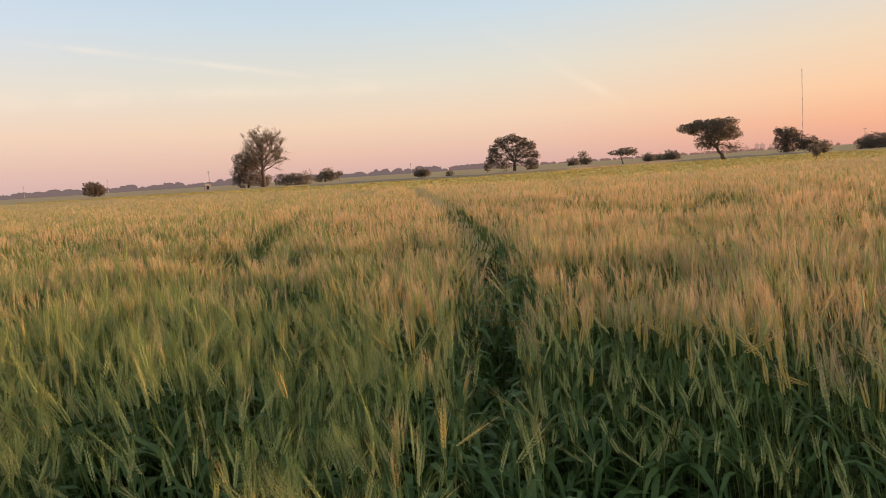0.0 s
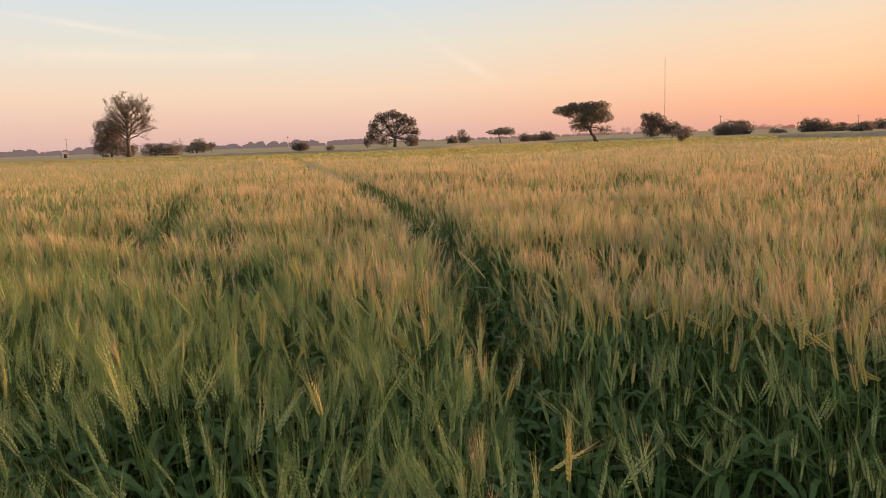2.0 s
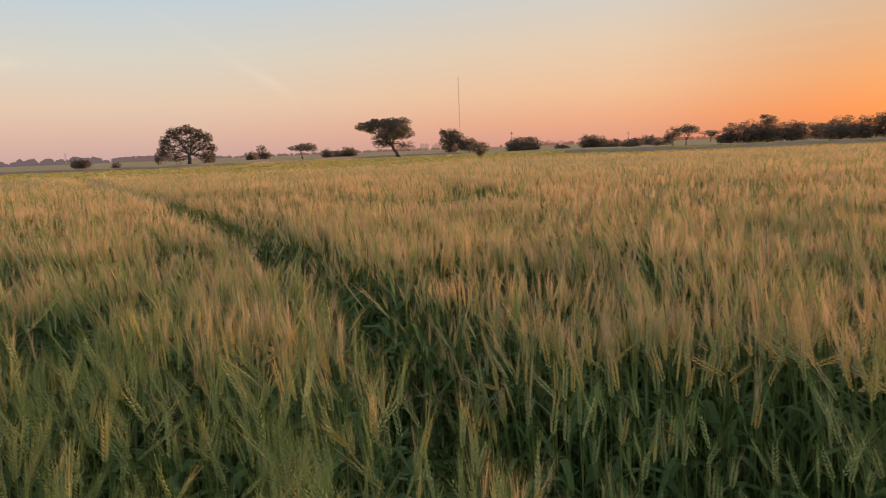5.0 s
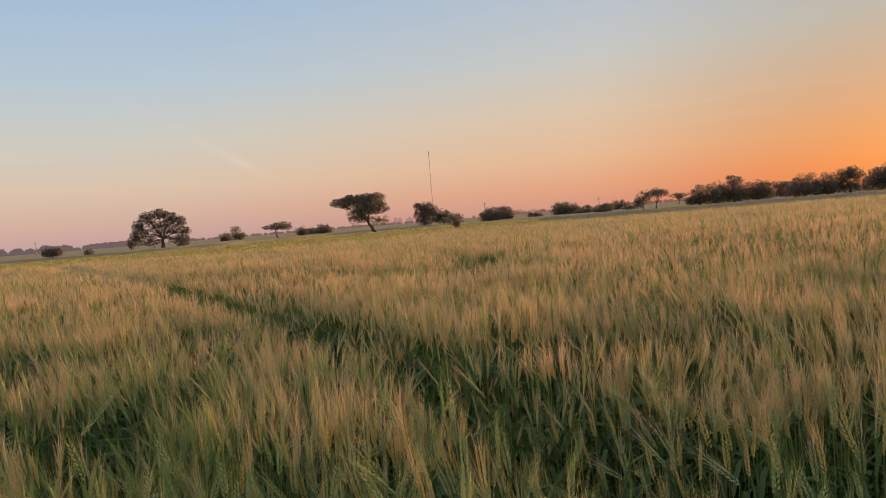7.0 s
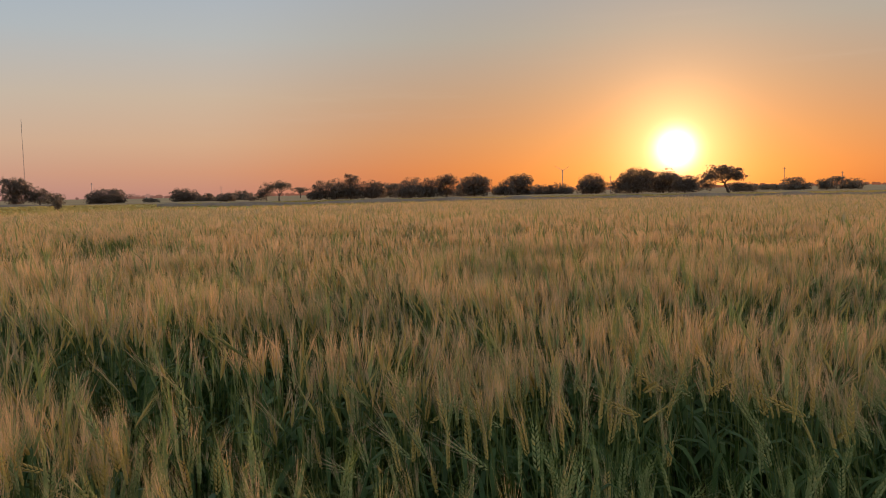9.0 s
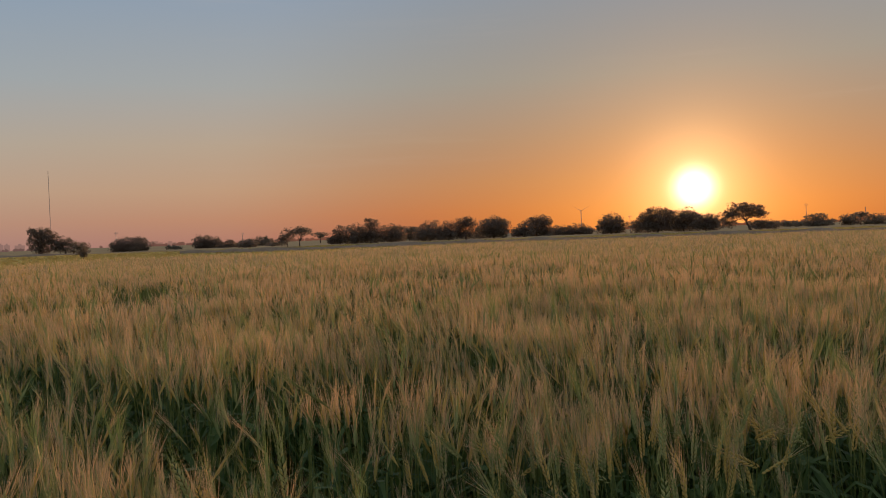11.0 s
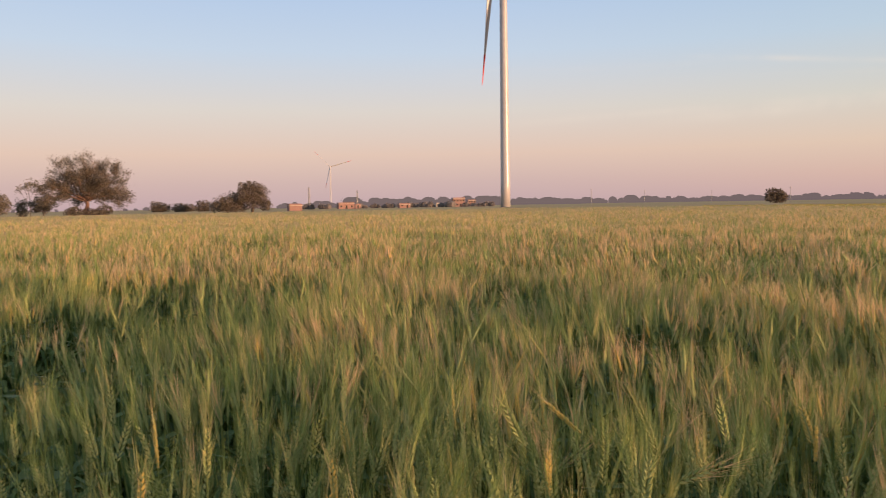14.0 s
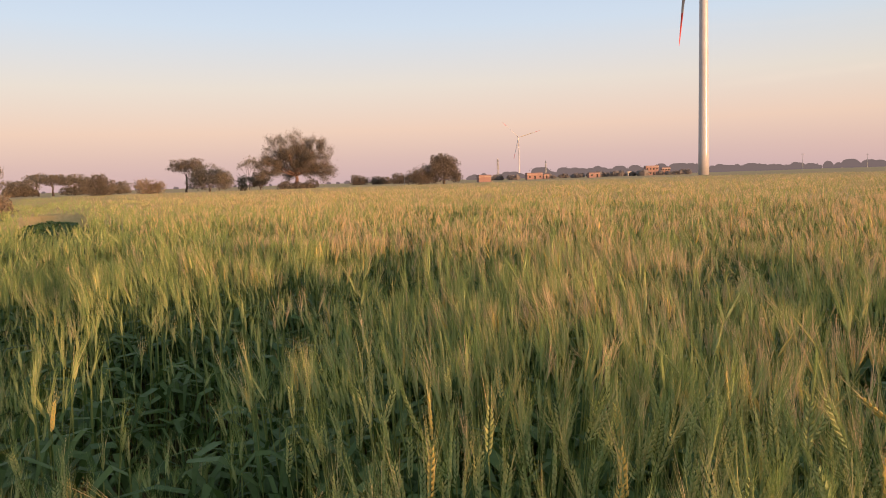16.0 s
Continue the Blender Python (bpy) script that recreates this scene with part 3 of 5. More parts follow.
def twiggy_tree(name, az, r, label, height, half, low, shift, seed, trunk_r):
    """A tall straight stem with many rising limbs that fork into fine twigs, a few leaves at their ends."""
    rng = np.random.default_rng(seed)
    tree = empty(name, spot(az, r), label, "tree")
    trunk, crown_tips = Heap(), []
    zs = np.linspace(-0.1, height * 0.66, 9)
    stem = np.stack([rng.normal(size=9) * 0.12 + shift * 0.25 * np.clip(zs / height, 0, 1), rng.normal(size=9) * 0.12, zs], 1)
    tube(trunk, stem, trunk_r * np.interp(zs / height, (0, 0.06, 0.3, 0.66), (1.5, 1.0, 0.75, 0.25)), 8)
    part("trunk", trunk, [BARK], tree, smooth=True)

    def branch(heap, p, tip, radius, level):
        line = bent(p, tip, 0.06 * np.linalg.norm(tip - p), rng, 5)
        tube(heap, line, np.linspace(radius, radius * 0.35, 5), 5 if level < 1 else 3, cap=False)
        if level == 3:
            crown_tips.append(line[-1])
            return
        for k in range((7, 5, 4)[level]):
            t = rng.uniform(0.25, 1.0)
            start = line[0] * 0 + np.array([np.interp(t * 4, range(5), line[:, c]) for c in range(3)])
            d = (tip - p) / np.linalg.norm(tip - p) + rng.normal(size=3) * 0.55 + np.array([0, 0, 0.22])
            d /= np.linalg.norm(d)
            branch(heap, start, start + d * np.linalg.norm(tip - p) * rng.uniform(0.3, 0.5), max(radius * 0.42, 0.02), level + 1)

    for k in range(26):
        up = -0.45 + 1.43 * (k + 0.5) / 26
        a = k * 2.4 + rng.uniform(-0.3, 0.3)
        reach = half * 0.80 * math.sqrt(1 - up * up) * rng.uniform(0.85, 1.05)
        z0, zt = height * (low + (0.64 - low) * (up + 0.45) / 1.43), height * (0.55 + 0.36 * up)
        limb = Heap()
        start = np.array([np.interp(z0, zs, stem[:, c]) for c in range(3)])
        branch(limb, start, np.array([shift * 0.7 + math.cos(a) * reach, math.sin(a) * reach, max(zt, z0 + 0.03 * height)]), trunk_r * 0.36, 0)
        part("limb", limb, [BARK], tree)
    crown = Heap()
    t = np.array(crown_tips)
    leaves(crown, (t[:, None] + rng.normal(size=(len(t), 3, 3)) * 0.28).reshape(-1, 3), 0.15, rng)
    part("crown", crown, [LEAF_HAZED], tree)


# the tall half-bare tree with a dark bush at its foot
twiggy_tree("silk_cotton_tree", 11.5, 240, "tall half-bare tree with fine branching limbs, at the field's far edge", 18.8, 7.9, 0.24, 1.0, 31, 0.58)
leafy_tree("dark_bush", 12.64, 254, "dense dark green bush at the foot of the half-bare tree",
           lobed(32, (-1.08, 8.07, 3.0, 3.78), (1.98, 8.32, 3.13, 3.26), (-2.68, 3.8, 2.48, 3.39), (1.55, 3.53, 3.65, 3.39), (5.4, 2.02, 2.48, 2.09)), (0, 0, 2.0, 0.3), 32, category="bush")
leafy_tree("scrub_tree", 8.87, 224, "dark rounded scrub beside the half-bare tree", lobed(33, (0.17, 1.68, 3.8, 2.19), (-4.22, 1.97, 2.88, 1.73)), (0, 0, 1.0, 0.2), 33)
leafy_tree("scrub_tree", 6.88, 299, "hazy round-headed tree beyond the scrub", lobed(133, (0.43, 2.98, 2.61, 2.61), (2.46, 2.25, 2.0, 2.0), (-2.83, 1.47, 1.84, 1.53)), (0, 0, 1.4, 0.2), 133, foliage=LEAF_HAZED)
leafy_tree("scrub_tree", 5.85, 309, "small raised crown beyond the scrub", lobed(134, (0.1, 3.0, 1.74, 1.11), (-0.93, 1.74, 1.27, 0.95, 0.5)), (0, 0, 1.8, 0.12), 134, foliage=LEAF_HAZED)
# the wide dome-crowned tree with light showing between its limbs
leafy_tree("dome_tree", -7.75, 229, "broad dome-crowned dark tree with light between its limbs",
           lobed(34, (-6.18, 6.34, 1.65, 2.0), (-3.72, 8.78, 2.24, 1.76), (-0.48, 9.76, 2.47, 1.41), (2.64, 8.63, 2.24, 1.65), (5.15, 7.02, 1.65, 1.76), (6.74, 4.33, 1.18, 1.41), (-2.1, 6.53, 1.88, 1.41, 0.7), (1.37, 6.53, 2.12, 1.53, 0.7),
                 (-0.47, 4.52, 2.12, 1.18, 0.45), (4.16, 4.61, 1.88, 1.41, 0.6), (-7.04, 3.5, 1.65, 1.76), (-4.4, 4.6, 1.5, 1.5, 0.5), (-3.51, 2.11, 2.47, 1.41, 0.9), (2.59, 2.29, 2.12, 1.06, 0.4), (5.44, 1.7, 2.12, 2.1), (1.85, 4.65, 1.76, 1.18, 0.3)),
           (0, 0.1, 2.6, 0.42), 34)
leafy_tree("low_tree", -5.64, 234, "small round tree beside the dome-crowned tree", lobed(135, (0.11, 1.73, 1.32, 1.32)), (0, 0, 0.9, 0.1), 135)
# the flat-topped thorn tree with a leaning trunk
leafy_tree("thorn_tree", -23.21, 151, "flat-topped thorn tree with a leaning forked trunk",
           lobed(35, (-6.34, 6.42, 2.2, 0.95, 0.7), (-3.86, 6.93, 2.69, 0.95), (-0.53, 6.75, 2.8, 1.3), (0.79, 4.97, 2.0, 1.2), (-1.91, 5.0, 2.4, 1.25), (-3.94, 3.5, 1.5, 1.4, 0.35), (-2.4, 3.0, 1.5, 0.96, 0.4), (1.08, 2.4, 2.1, 1.1, 0.22), (-5.4, 5.6, 1.2, 0.6, 0.3)),
           (0, -1.6, 2.9, 0.30), 35, flat=0.45, fork=0.7, plume=0.5)
leafy_tree("heart_crowned_tree", -27.14, 209, "dense dark tree with a notched crown",
           lobed(36, (-1.62, 5.78, 1.17, 1.17), (0.81, 5.16, 1.92, 1.7), (-0.68, 3.26, 2.13, 2.39), (2.02, 3.55, 2.02, 2.39), (0.27, 1.24, 1.92, 1.06)), (0, 0, 1.6, 0.25), 36)
leafy_tree("low_tree", -28.63, 209, "low spreading tree next to the notched tree", lobed(37, (0.04, 2.83, 1.86, 1.44), (-1.46, 2.05, 1.6, 1.33), (0.02, 1.14, 2.13, 0.74, 0.5)), (0, 0, 1.2, 0.14), 37)
leafy_tree("low_tree", -29.61, 161, "low dark tree at the field edge", lobed(38, (-0.55, 1.5, 1.84, 1.3), (0.01, 0.6, 0.65, 0.6)), (0, 0, 0.9, 0.12), 38)
leafy_tree("field_shrub", -29.3, 92, "small shrub standing in the green crop", [(0, 0, 0.9, 0.45, 0.4, 0.6)], (0, 0, 0.4, 0.04), 39, 0.1, category="shrub", limbs=False)
leafy_tree("field_shrub", -2.8, 142, "small shrub at the field edge", [(0, 0, 0.75, 0.8, 0.6, 0.6)], (0, 0, 0.4, 0.05), 40, 0.14, category="shrub", limbs=False)
leafy_tree("dark_bush", 23.2, 330, "rounded dark tree alone before the far woods", dome(8.6, at_el(330, 0.92), 4, 41, 0.08), (0, 0, 1.5, 0.3), 41)
leafy_tree("dark_bush", -0.6, 190, "compact dark bush at the field edge", dome(4.4, at_el(190, 0.4), 3, 42, 0.1), (0, 0, 0.9, 0.15), 42)

# the big feathery thorn tree, seen against the pale sky
feather_tree("umbrella_thorn", 73.25, 150, "big feathery umbrella thorn with a fan of reddish limbs", 16.4, 12.0, 3.2, 43, BARK_RED, LEAF_THORN)
leafy_tree("undergrowth", 73.3, 146, "low tangled bushes under the umbrella thorn", [(-2.0, 0, 1.2, 1.4, 1, 1.0), (0.8, 0, 1.0, 1.6, 1, 0.9), (3.0, 0, 1.2, 1.3, 1, 1.2)], (0, 0, 0.5, 0.06), 44, 0.2, category="bush", limbs=False)
leafy_tree("flat_thorn", 81.18, 215, "flat-crowned tree with an open pale stem", lobed(45, (-1.3, 7.31, 2.96, 1.7), (1.73, 7.87, 3.2, 1.5), (3.44, 6.25, 2.0, 1.6, 0.7)), (0, 0.2, 4.6, 0.24), 45)
leafy_tree("spreading_thorn", 79.54, 205, "wide low thorn thicket sloping to the ground", lobed(46, (-1.52, 4.48, 3.5, 2.7), (2.53, 4.06, 2.8, 2.4), (3.93, 2.8, 2.2, 2.1), (-2.22, 2.51, 3.0, 1.8, 0.7)), (0, 0, 2.0, 0.2), 46, foliage=LEAF_HAZED)
leafy_tree("dry_shrub", 87.0, 105, "brown thorny shrub at the field edge", lobed(47, (0.13, 2.91, 0.9, 0.75, 0.5), (-0.59, 2.1, 1.3, 1.0, 0.6), (0.83, 2.0, 1.1, 1.0, 0.6), (0.03, 1.2, 1.7, 0.8, 0.6)), (0, 0, 0.8, 0.07), 47, 0.13, BARK_PALE, LEAF_THORN, category="shrub", plume=0.5)
leafy_tree("dry_shrub", 83.7, 112, "loose brown thorny shrub with open twigs", lobed(48, (-0.83, 2.1, 1.1, 0.8, 0.35), (0.04, 1.68, 1.6, 0.7, 0.4), (1.28, 1.9, 0.8, 0.7, 0.35), (0.1, 0.9, 1.5, 0.7, 0.5)), (0, 0, 0.6, 0.06), 48, 0.12, BARK_PALE, TWIG_DRY, category="shrub", plume=0.6)
leafy_tree("small_bush", 77.2, 180, "small grey-green bush on the field edge", lobed(49, (0.0, 2.6, 1.2, 1.5), (0.1, 1.2, 1.1, 1.0)), (0, 0, 0.8, 0.08), 49, foliage=LEAF_HAZED, category="bush")
bare_tree("ragged_tree", 76.7, 185, "thin ragged tree with sparse leaves", at_el(185, 2.1), 4.8, 50, 0.14, 5, leaf_share=0.8)
leafy_tree("dark_bush", 75.89, 170, "round dark bush on a short stem", lobed(51, (0.11, 2.94, 2.2, 1.6), (-0.67, 2.34, 1.7, 1.38)), (0, 0, 1.0, 0.14), 51)
leafy_tree("lobed_tree", 61.94, 250, "tall dark lobed tree beside a dark thicket",
           lobed(52, (-2.3, 7.99, 2.2, 2.0), (-0.1, 8.2, 2.4, 2.1), (2.23, 6.8, 2.6, 2.6), (-2.9, 5.4, 2.1, 2.1), (-0.1, 5.2, 2.8, 2.4), (3.1, 3.6, 2.4, 2.3), (4.5, 2.1, 1.7, 1.6), (0.4, 2.4, 2.4, 1.6, 0.6)),
           (0, 0.2, 3.2, 0.35), 52)
leafy_tree("dark_thicket", 63.72, 252, "dense dark thicket below the lobed tree", lobed(53, (-1.05, 3.11, 3.2, 2.4), (2.41, 4.14, 2.9, 2.9), (3.88, 2.57, 2.8, 2.2), (-3.36, 2.1, 2.29, 1.8), (0.6, 1.4, 3.6, 1.3)), (0, 0, 1.5, 0.3), 53, category="thicket")


def edge_tree(seed, az, r, lobes, dry=False):
    """A tree on the far field edge; its crown's lobes tell whether it stands on a bare stem."""
    foot, top = min(q[1] - q[3] for q in lobes), max(q[1] + q[3] for q in lobes)
    x = lobes[0][0] * 0.5
    low = foot <= 0.3 * top
    lobes = tuple((q[0], q[1], q[2] * 1.17, *q[3:]) for q in lobes)
    if low and top > 2:
        a, b = min(q[0] - q[2] for q in lobes), max(q[0] + q[2] for q in lobes)
        lobes += tuple((a + (b - a) * k, 0.24 * top, (b - a) * 0.24, 0.24 * top, 0.8) for k in (0.24, 0.5, 0.76))
    # dry picks the greyer of two leaf colours with haze painted in
    leafy_tree("edge_tree", az, r, ("haze-paled grey-green" if dry else "dark green") + (" bushy tree rooted low" if low else " tree with a raised crown") + " on the far field edge",
               lobed(seed, *lobes), (0, x, max(foot, 0.2 * top) + 0.15 * top, 0.035 * top), seed, foliage=LEAF_HAZED if dry else LEAF_DARK, limbs=top > 2.5, group="trees on the field edge")


def edge_trees(seed, rows):
    for k, row in enumerate(rows, seed):
        edge_tree(k, *row)


# along the edge straight ahead
edge_trees(60, (
    (-12.2, 319, ((0.1, 1.65, 1.96, 1.8),)),
    (-13.26, 329, ((-1.81, 4.33, 1.69, 1.86, 0.6), (0.51, 1.96, 1.18, 1.18, 0.3)), True),
    (-15.95, 230, ((-1.6, 3.3, 2.0, 0.8), (1.0, 3.9, 2.6, 0.9), (2.2, 3.0, 1.6, 0.7)), True),
    (-17.75, 260, ((0, 1.6, 1.6, 1.5), (1.1, 1.1, 1.0, 0.9)), True), (-18.5, 290, ((0, 1.5, 2.0, 1.1),), True), (-19.4, 270, ((0, 2.0, 2.0, 1.4), (-1.4, 1.3, 1.4, 1.1), (1.6, 1.4, 1.2, 1.0)), True),
))
# between the radio mast and the grove
edge_trees(67, (
    (-33.08, 220, ((0.01, 1.85, 3.8, 2.1), (-2.97, 1.5, 1.8, 1.5), (2.46, 2.2, 1.69, 1.8), (3.93, 0.6, 0.68, 0.6))),
    (-35.9, 230, ((0, 0.7, 1.6, 0.7), (1.6, 0.5, 1.0, 0.5)), True),
    (-38.34, 240, ((-1.47, 2.0, 2.46, 2.1), (1.48, 1.75, 2.58, 1.75), (3.68, 0.9, 1.23, 0.9))),
    (-40.02, 235, ((-0.04, 1.6, 1.2, 0.9), (-0.81, 0.5, 2.4, 0.5))),
    (-41.18, 205, ((0.04, 1.0, 2.4, 1.1), (1.04, 1.5, 1.26, 0.9))),
    (-42.35, 270, ((-0.11, 1.75, 2.4, 1.6), (1.7, 1.2, 2.0, 1.3)), True),
    (-46.68, 330, ((0.11, 3.77, 2.7, 1.01), (0.37, 2.77, 1.18, 0.68)), True),
))
# the grove
edge_trees(74, (
    (-48.18, 195, ((-0.04, 2.56, 1.7, 2.29), (-1.75, 1.17, 1.5, 1.1))),
    (-49.26, 195, ((-0.05, 2.79, 2.19, 2.29), (0.96, 1.47, 1.8, 1.4))),
    (-50.56, 195, ((-0.05, 2.73, 2.39, 2.59), (0.38, 5.3, 1.6, 1.2, 0.6), (-0.91, 6.2, 0.8, 0.6, 0.35))),
    (-52.14, 197, ((-0.6, 2.5, 2.6, 2.2), (1.4, 2.3, 2.0, 2.0))),
    (-53.54, 240, ((-0.36, 3.52, 2.0, 1.06), (1.62, 3.54, 1.41, 0.94), (0.24, 2.21, 1.29, 1.18, 0.6)), True),
    (-55.11, 198, ((0.2, 2.9, 2.9, 2.3), (-1.5, 1.89, 2.53, 1.62))),
    (-56.57, 200, ((-0.07, 2.69, 1.94, 2.25), (-1.5, 1.94, 1.53, 1.53))),
    (-57.92, 205, ((-0.76, 4.52, 1.89, 1.68), (0.96, 4.28, 1.57, 1.78), (-2.07, 2.49, 1.36, 1.89))),
    (-58.95, 225, ((-0.31, 2.37, 1.04, 1.44),), True),
    (-60.11, 210, ((-0.11, 3.73, 3.22, 2.36), (1.61, 3.38, 2.42, 2.15), (-2.29, 2.59, 1.93, 1.83), (-0.2, 1.6, 2.6, 1.2))),
))
# under the setting sun
edge_trees(84, (
    (-62.51, 225, ((-2.5, 1.65, 1.55, 1.5), (0.08, 2.35, 2.19, 2.3))),
    (-63.38, 235, ((0.45, 4.63, 2.89, 2.04), (2.52, 4.43, 1.8, 1.44), (1.84, 1.9, 2.7, 2.0), (-1.35, 3.69, 1.2, 1.32))),
    (-65.1, 250, ((0.06, 1.6, 2.56, 1.6),)), (-65.96, 250, ((0.07, 1.7, 1.92, 1.7),)), (-66.95, 250, ((-0.55, 1.7, 2.05, 1.66), (1.28, 1.2, 1.66, 1.3))),
    (-68.98, 222, ((0.38, 3.23, 3.18, 2.61), (-1.27, 2.46, 2.38, 2.27), (2.23, 2.33, 1.59, 2.04))),
    (-72.35, 220, ((0.12, 4.6, 3.71, 2.59), (-2.51, 3.63, 2.81, 2.36), (-4.64, 2.36, 2.53, 1.35), (2.43, 4.24, 1.97, 2.36), (0.04, 1.8, 4.5, 1.35))),
    (-74.23, 225, ((0.12, 4.48, 3.45, 2.07), (2.17, 3.84, 2.07, 1.73), (-1.5, 2.79, 2.3, 1.96), (1.0, 1.6, 2.6, 1.2, 0.6))),
    (-75.8, 215, ((0.07, 2.95, 2.64, 1.87), (-1.41, 2.23, 1.65, 1.54), (2.0, 2.36, 1.65, 1.65), (0.3, 1.3, 2.4, 1.0))),
    (-79.47, 200, ((-0.39, 1.6, 2.15, 1.1), (2.18, 1.4, 2.05, 0.9, 0.7))), (-81.42, 260, ((-2.16, 1.1, 3.33, 0.9), (1.11, 1.0, 3.33, 0.85), (3.8, 1.0, 2.66, 0.85)), True),
))
# past the setting sun
edge_trees(96, (
    (-83.13, 245, ((-0.43, 2.84, 2.51, 1.0), (0.28, 1.3, 3.45, 1.25)), True), (-85.08, 250, ((0.05, 2.2, 2.3, 1.15), (-0.95, 1.57, 1.28, 0.9)), True),
    (-85.71, 255, ((-0.04, 3.12, 1.76, 0.98),), True), (-86.51, 250, ((0.04, 1.7, 2.88, 1.4),), True),
))
# beyond the road and by the village
edge_trees(101, (
    (92.35, 320, ((0.17, 4.2, 2.81, 2.2), (0.2, 2.0, 2.4, 1.8)), True), (91.49, 320, ((0.17, 4.3, 3.61, 2.2), (0.2, 2.0, 3.2, 1.8)), True), (90.76, 330, ((-0.82, 6.73, 3.21, 1.8),), True),
    (89.86, 320, ((-0.84, 6.6, 4.21, 2.0), (2.24, 5.89, 3.61, 2.0)), True), (88.51, 320, ((-0.1, 6.01, 4.21, 2.2), (3.42, 4.48, 2.61, 2.41)), True), (85.65, 320, ((0.13, 3.17, 3.41, 1.8), (0.4, 1.6, 3.0, 1.5)), True),
    (94.0, 230, ((-1.5, 7.0, 2.6, 1.8), (1.6, 7.4, 2.8, 1.9), (0.2, 5.4, 2.4, 1.4, 0.6)), True),
    (68.5, 420, ((-1.4, 3.0, 3.0, 2.6), (2.2, 2.6, 2.8, 2.3))), (66.9, 420, ((-1.6, 2.4, 3.4, 2.2), (2.4, 2.2, 3.2, 2.0))), (65.4, 400, ((0, 3.2, 4.0, 2.6),)),
))
bare_tree("half_bare_bush", -45.1, 190, "half-bare spreading bush with sparse leaves", at_el(190, 1.0), 5.4, 121, 0.16, 6, leaf_share=0.5, spread=0.75)
leafy_tree("dark_bush", -44.2, 189, "dark bush grown into the half-bare one", lobed(122, (0.2, 2.8, 1.7, 1.7, 0.6), (-1.3, 1.6, 1.2, 1.4), (-3.6, 0.7, 1.8, 0.6)), (0, 0, 0.7, 0.1), 122)
leafy_tree("spreading_tree", -78.63, 190, "wide open-crowned tree against the sunset",
           lobed(123, (-4.17, 3.92, 1.9, 1.2), (-1.61, 5.42, 2.6, 1.2), (1.28, 5.05, 2.3, 1.2), (2.69, 3.84, 1.7, 1.1), (-1.9, 3.9, 2.4, 1.0, 0.8), (0.9, 3.7, 1.9, 0.8, 0.6), (-4.65, 2.0, 2.4, 1.3, 0.8)), (0.6, -0.4, 2.4, 0.26), 123)


def far_woods(name, label, material, rows, seed, sprays, slender, **tags):
    """Woods on the horizon: many low crowns of leaf, all joined. rows: first and last angle, distance, top in degrees, step."""
    rng = np.random.default_rng(seed)
    heap = Heap()
    for az0, az1, r, top, gap in rows:
        for az in np.arange(az0, az1, gap * slender):
            a, q = az + rng.uniform(-0.2, 0.2), r * rng.uniform(0.92, 1.1)
            h = at_el(q, top) * rng.uniform(0.5, 1.12)
            d = way(a)
            c = np.array([HERE[0] + d.x * q, HERE[1] + d.y * q, h * 0.45])
            wide_m = h * rng.uniform(0.8, 1.5) * slender
            n = sprays // 3
            for k in range(3):
                hs, ws = h * rng.uniform(0.6, 1.0), wide_m * rng.uniform(0.5, 0.9)
                side = rng.uniform(-0.6, 0.6) * wide_m
                b = np.array([c[0] + d.y * side, c[1] - d.x * side, hs * 0.45])
                tube(heap, [b + (0, 0, hs * u) for u in (-0.45, -0.25, 0.1, 0.3, 0.42)], [ws * u for u in (0.75, 0.9, 0.9, 0.72, 0.36)], 6)
                p = rng.normal(size=(n, 3))
                p /= np.linalg.norm(p, axis=1)[:, None]
                p = b + p * np.array([ws, ws, hs * 0.5]) * rng.uniform(0.72, 1.05, (n, 1))
                p[:, 2] = np.maximum(p[:, 2], 0.3)
                leaves(heap, p, 0.0013 * q, rng)
    tagged(new(name, heap.mesh(name, [material])), label, "woods", **tags)


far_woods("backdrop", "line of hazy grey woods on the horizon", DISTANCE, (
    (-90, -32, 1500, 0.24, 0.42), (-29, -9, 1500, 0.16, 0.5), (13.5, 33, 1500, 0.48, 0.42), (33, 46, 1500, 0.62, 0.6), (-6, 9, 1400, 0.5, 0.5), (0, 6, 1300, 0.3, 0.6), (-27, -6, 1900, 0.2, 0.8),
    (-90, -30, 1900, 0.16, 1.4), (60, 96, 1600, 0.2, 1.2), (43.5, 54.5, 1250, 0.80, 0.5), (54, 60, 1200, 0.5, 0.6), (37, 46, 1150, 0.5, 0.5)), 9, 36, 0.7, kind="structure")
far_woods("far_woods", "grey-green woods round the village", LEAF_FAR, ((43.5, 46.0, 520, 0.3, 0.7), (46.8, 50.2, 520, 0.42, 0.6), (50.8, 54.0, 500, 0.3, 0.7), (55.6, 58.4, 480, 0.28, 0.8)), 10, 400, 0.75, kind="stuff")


# ---- wind turbines ----


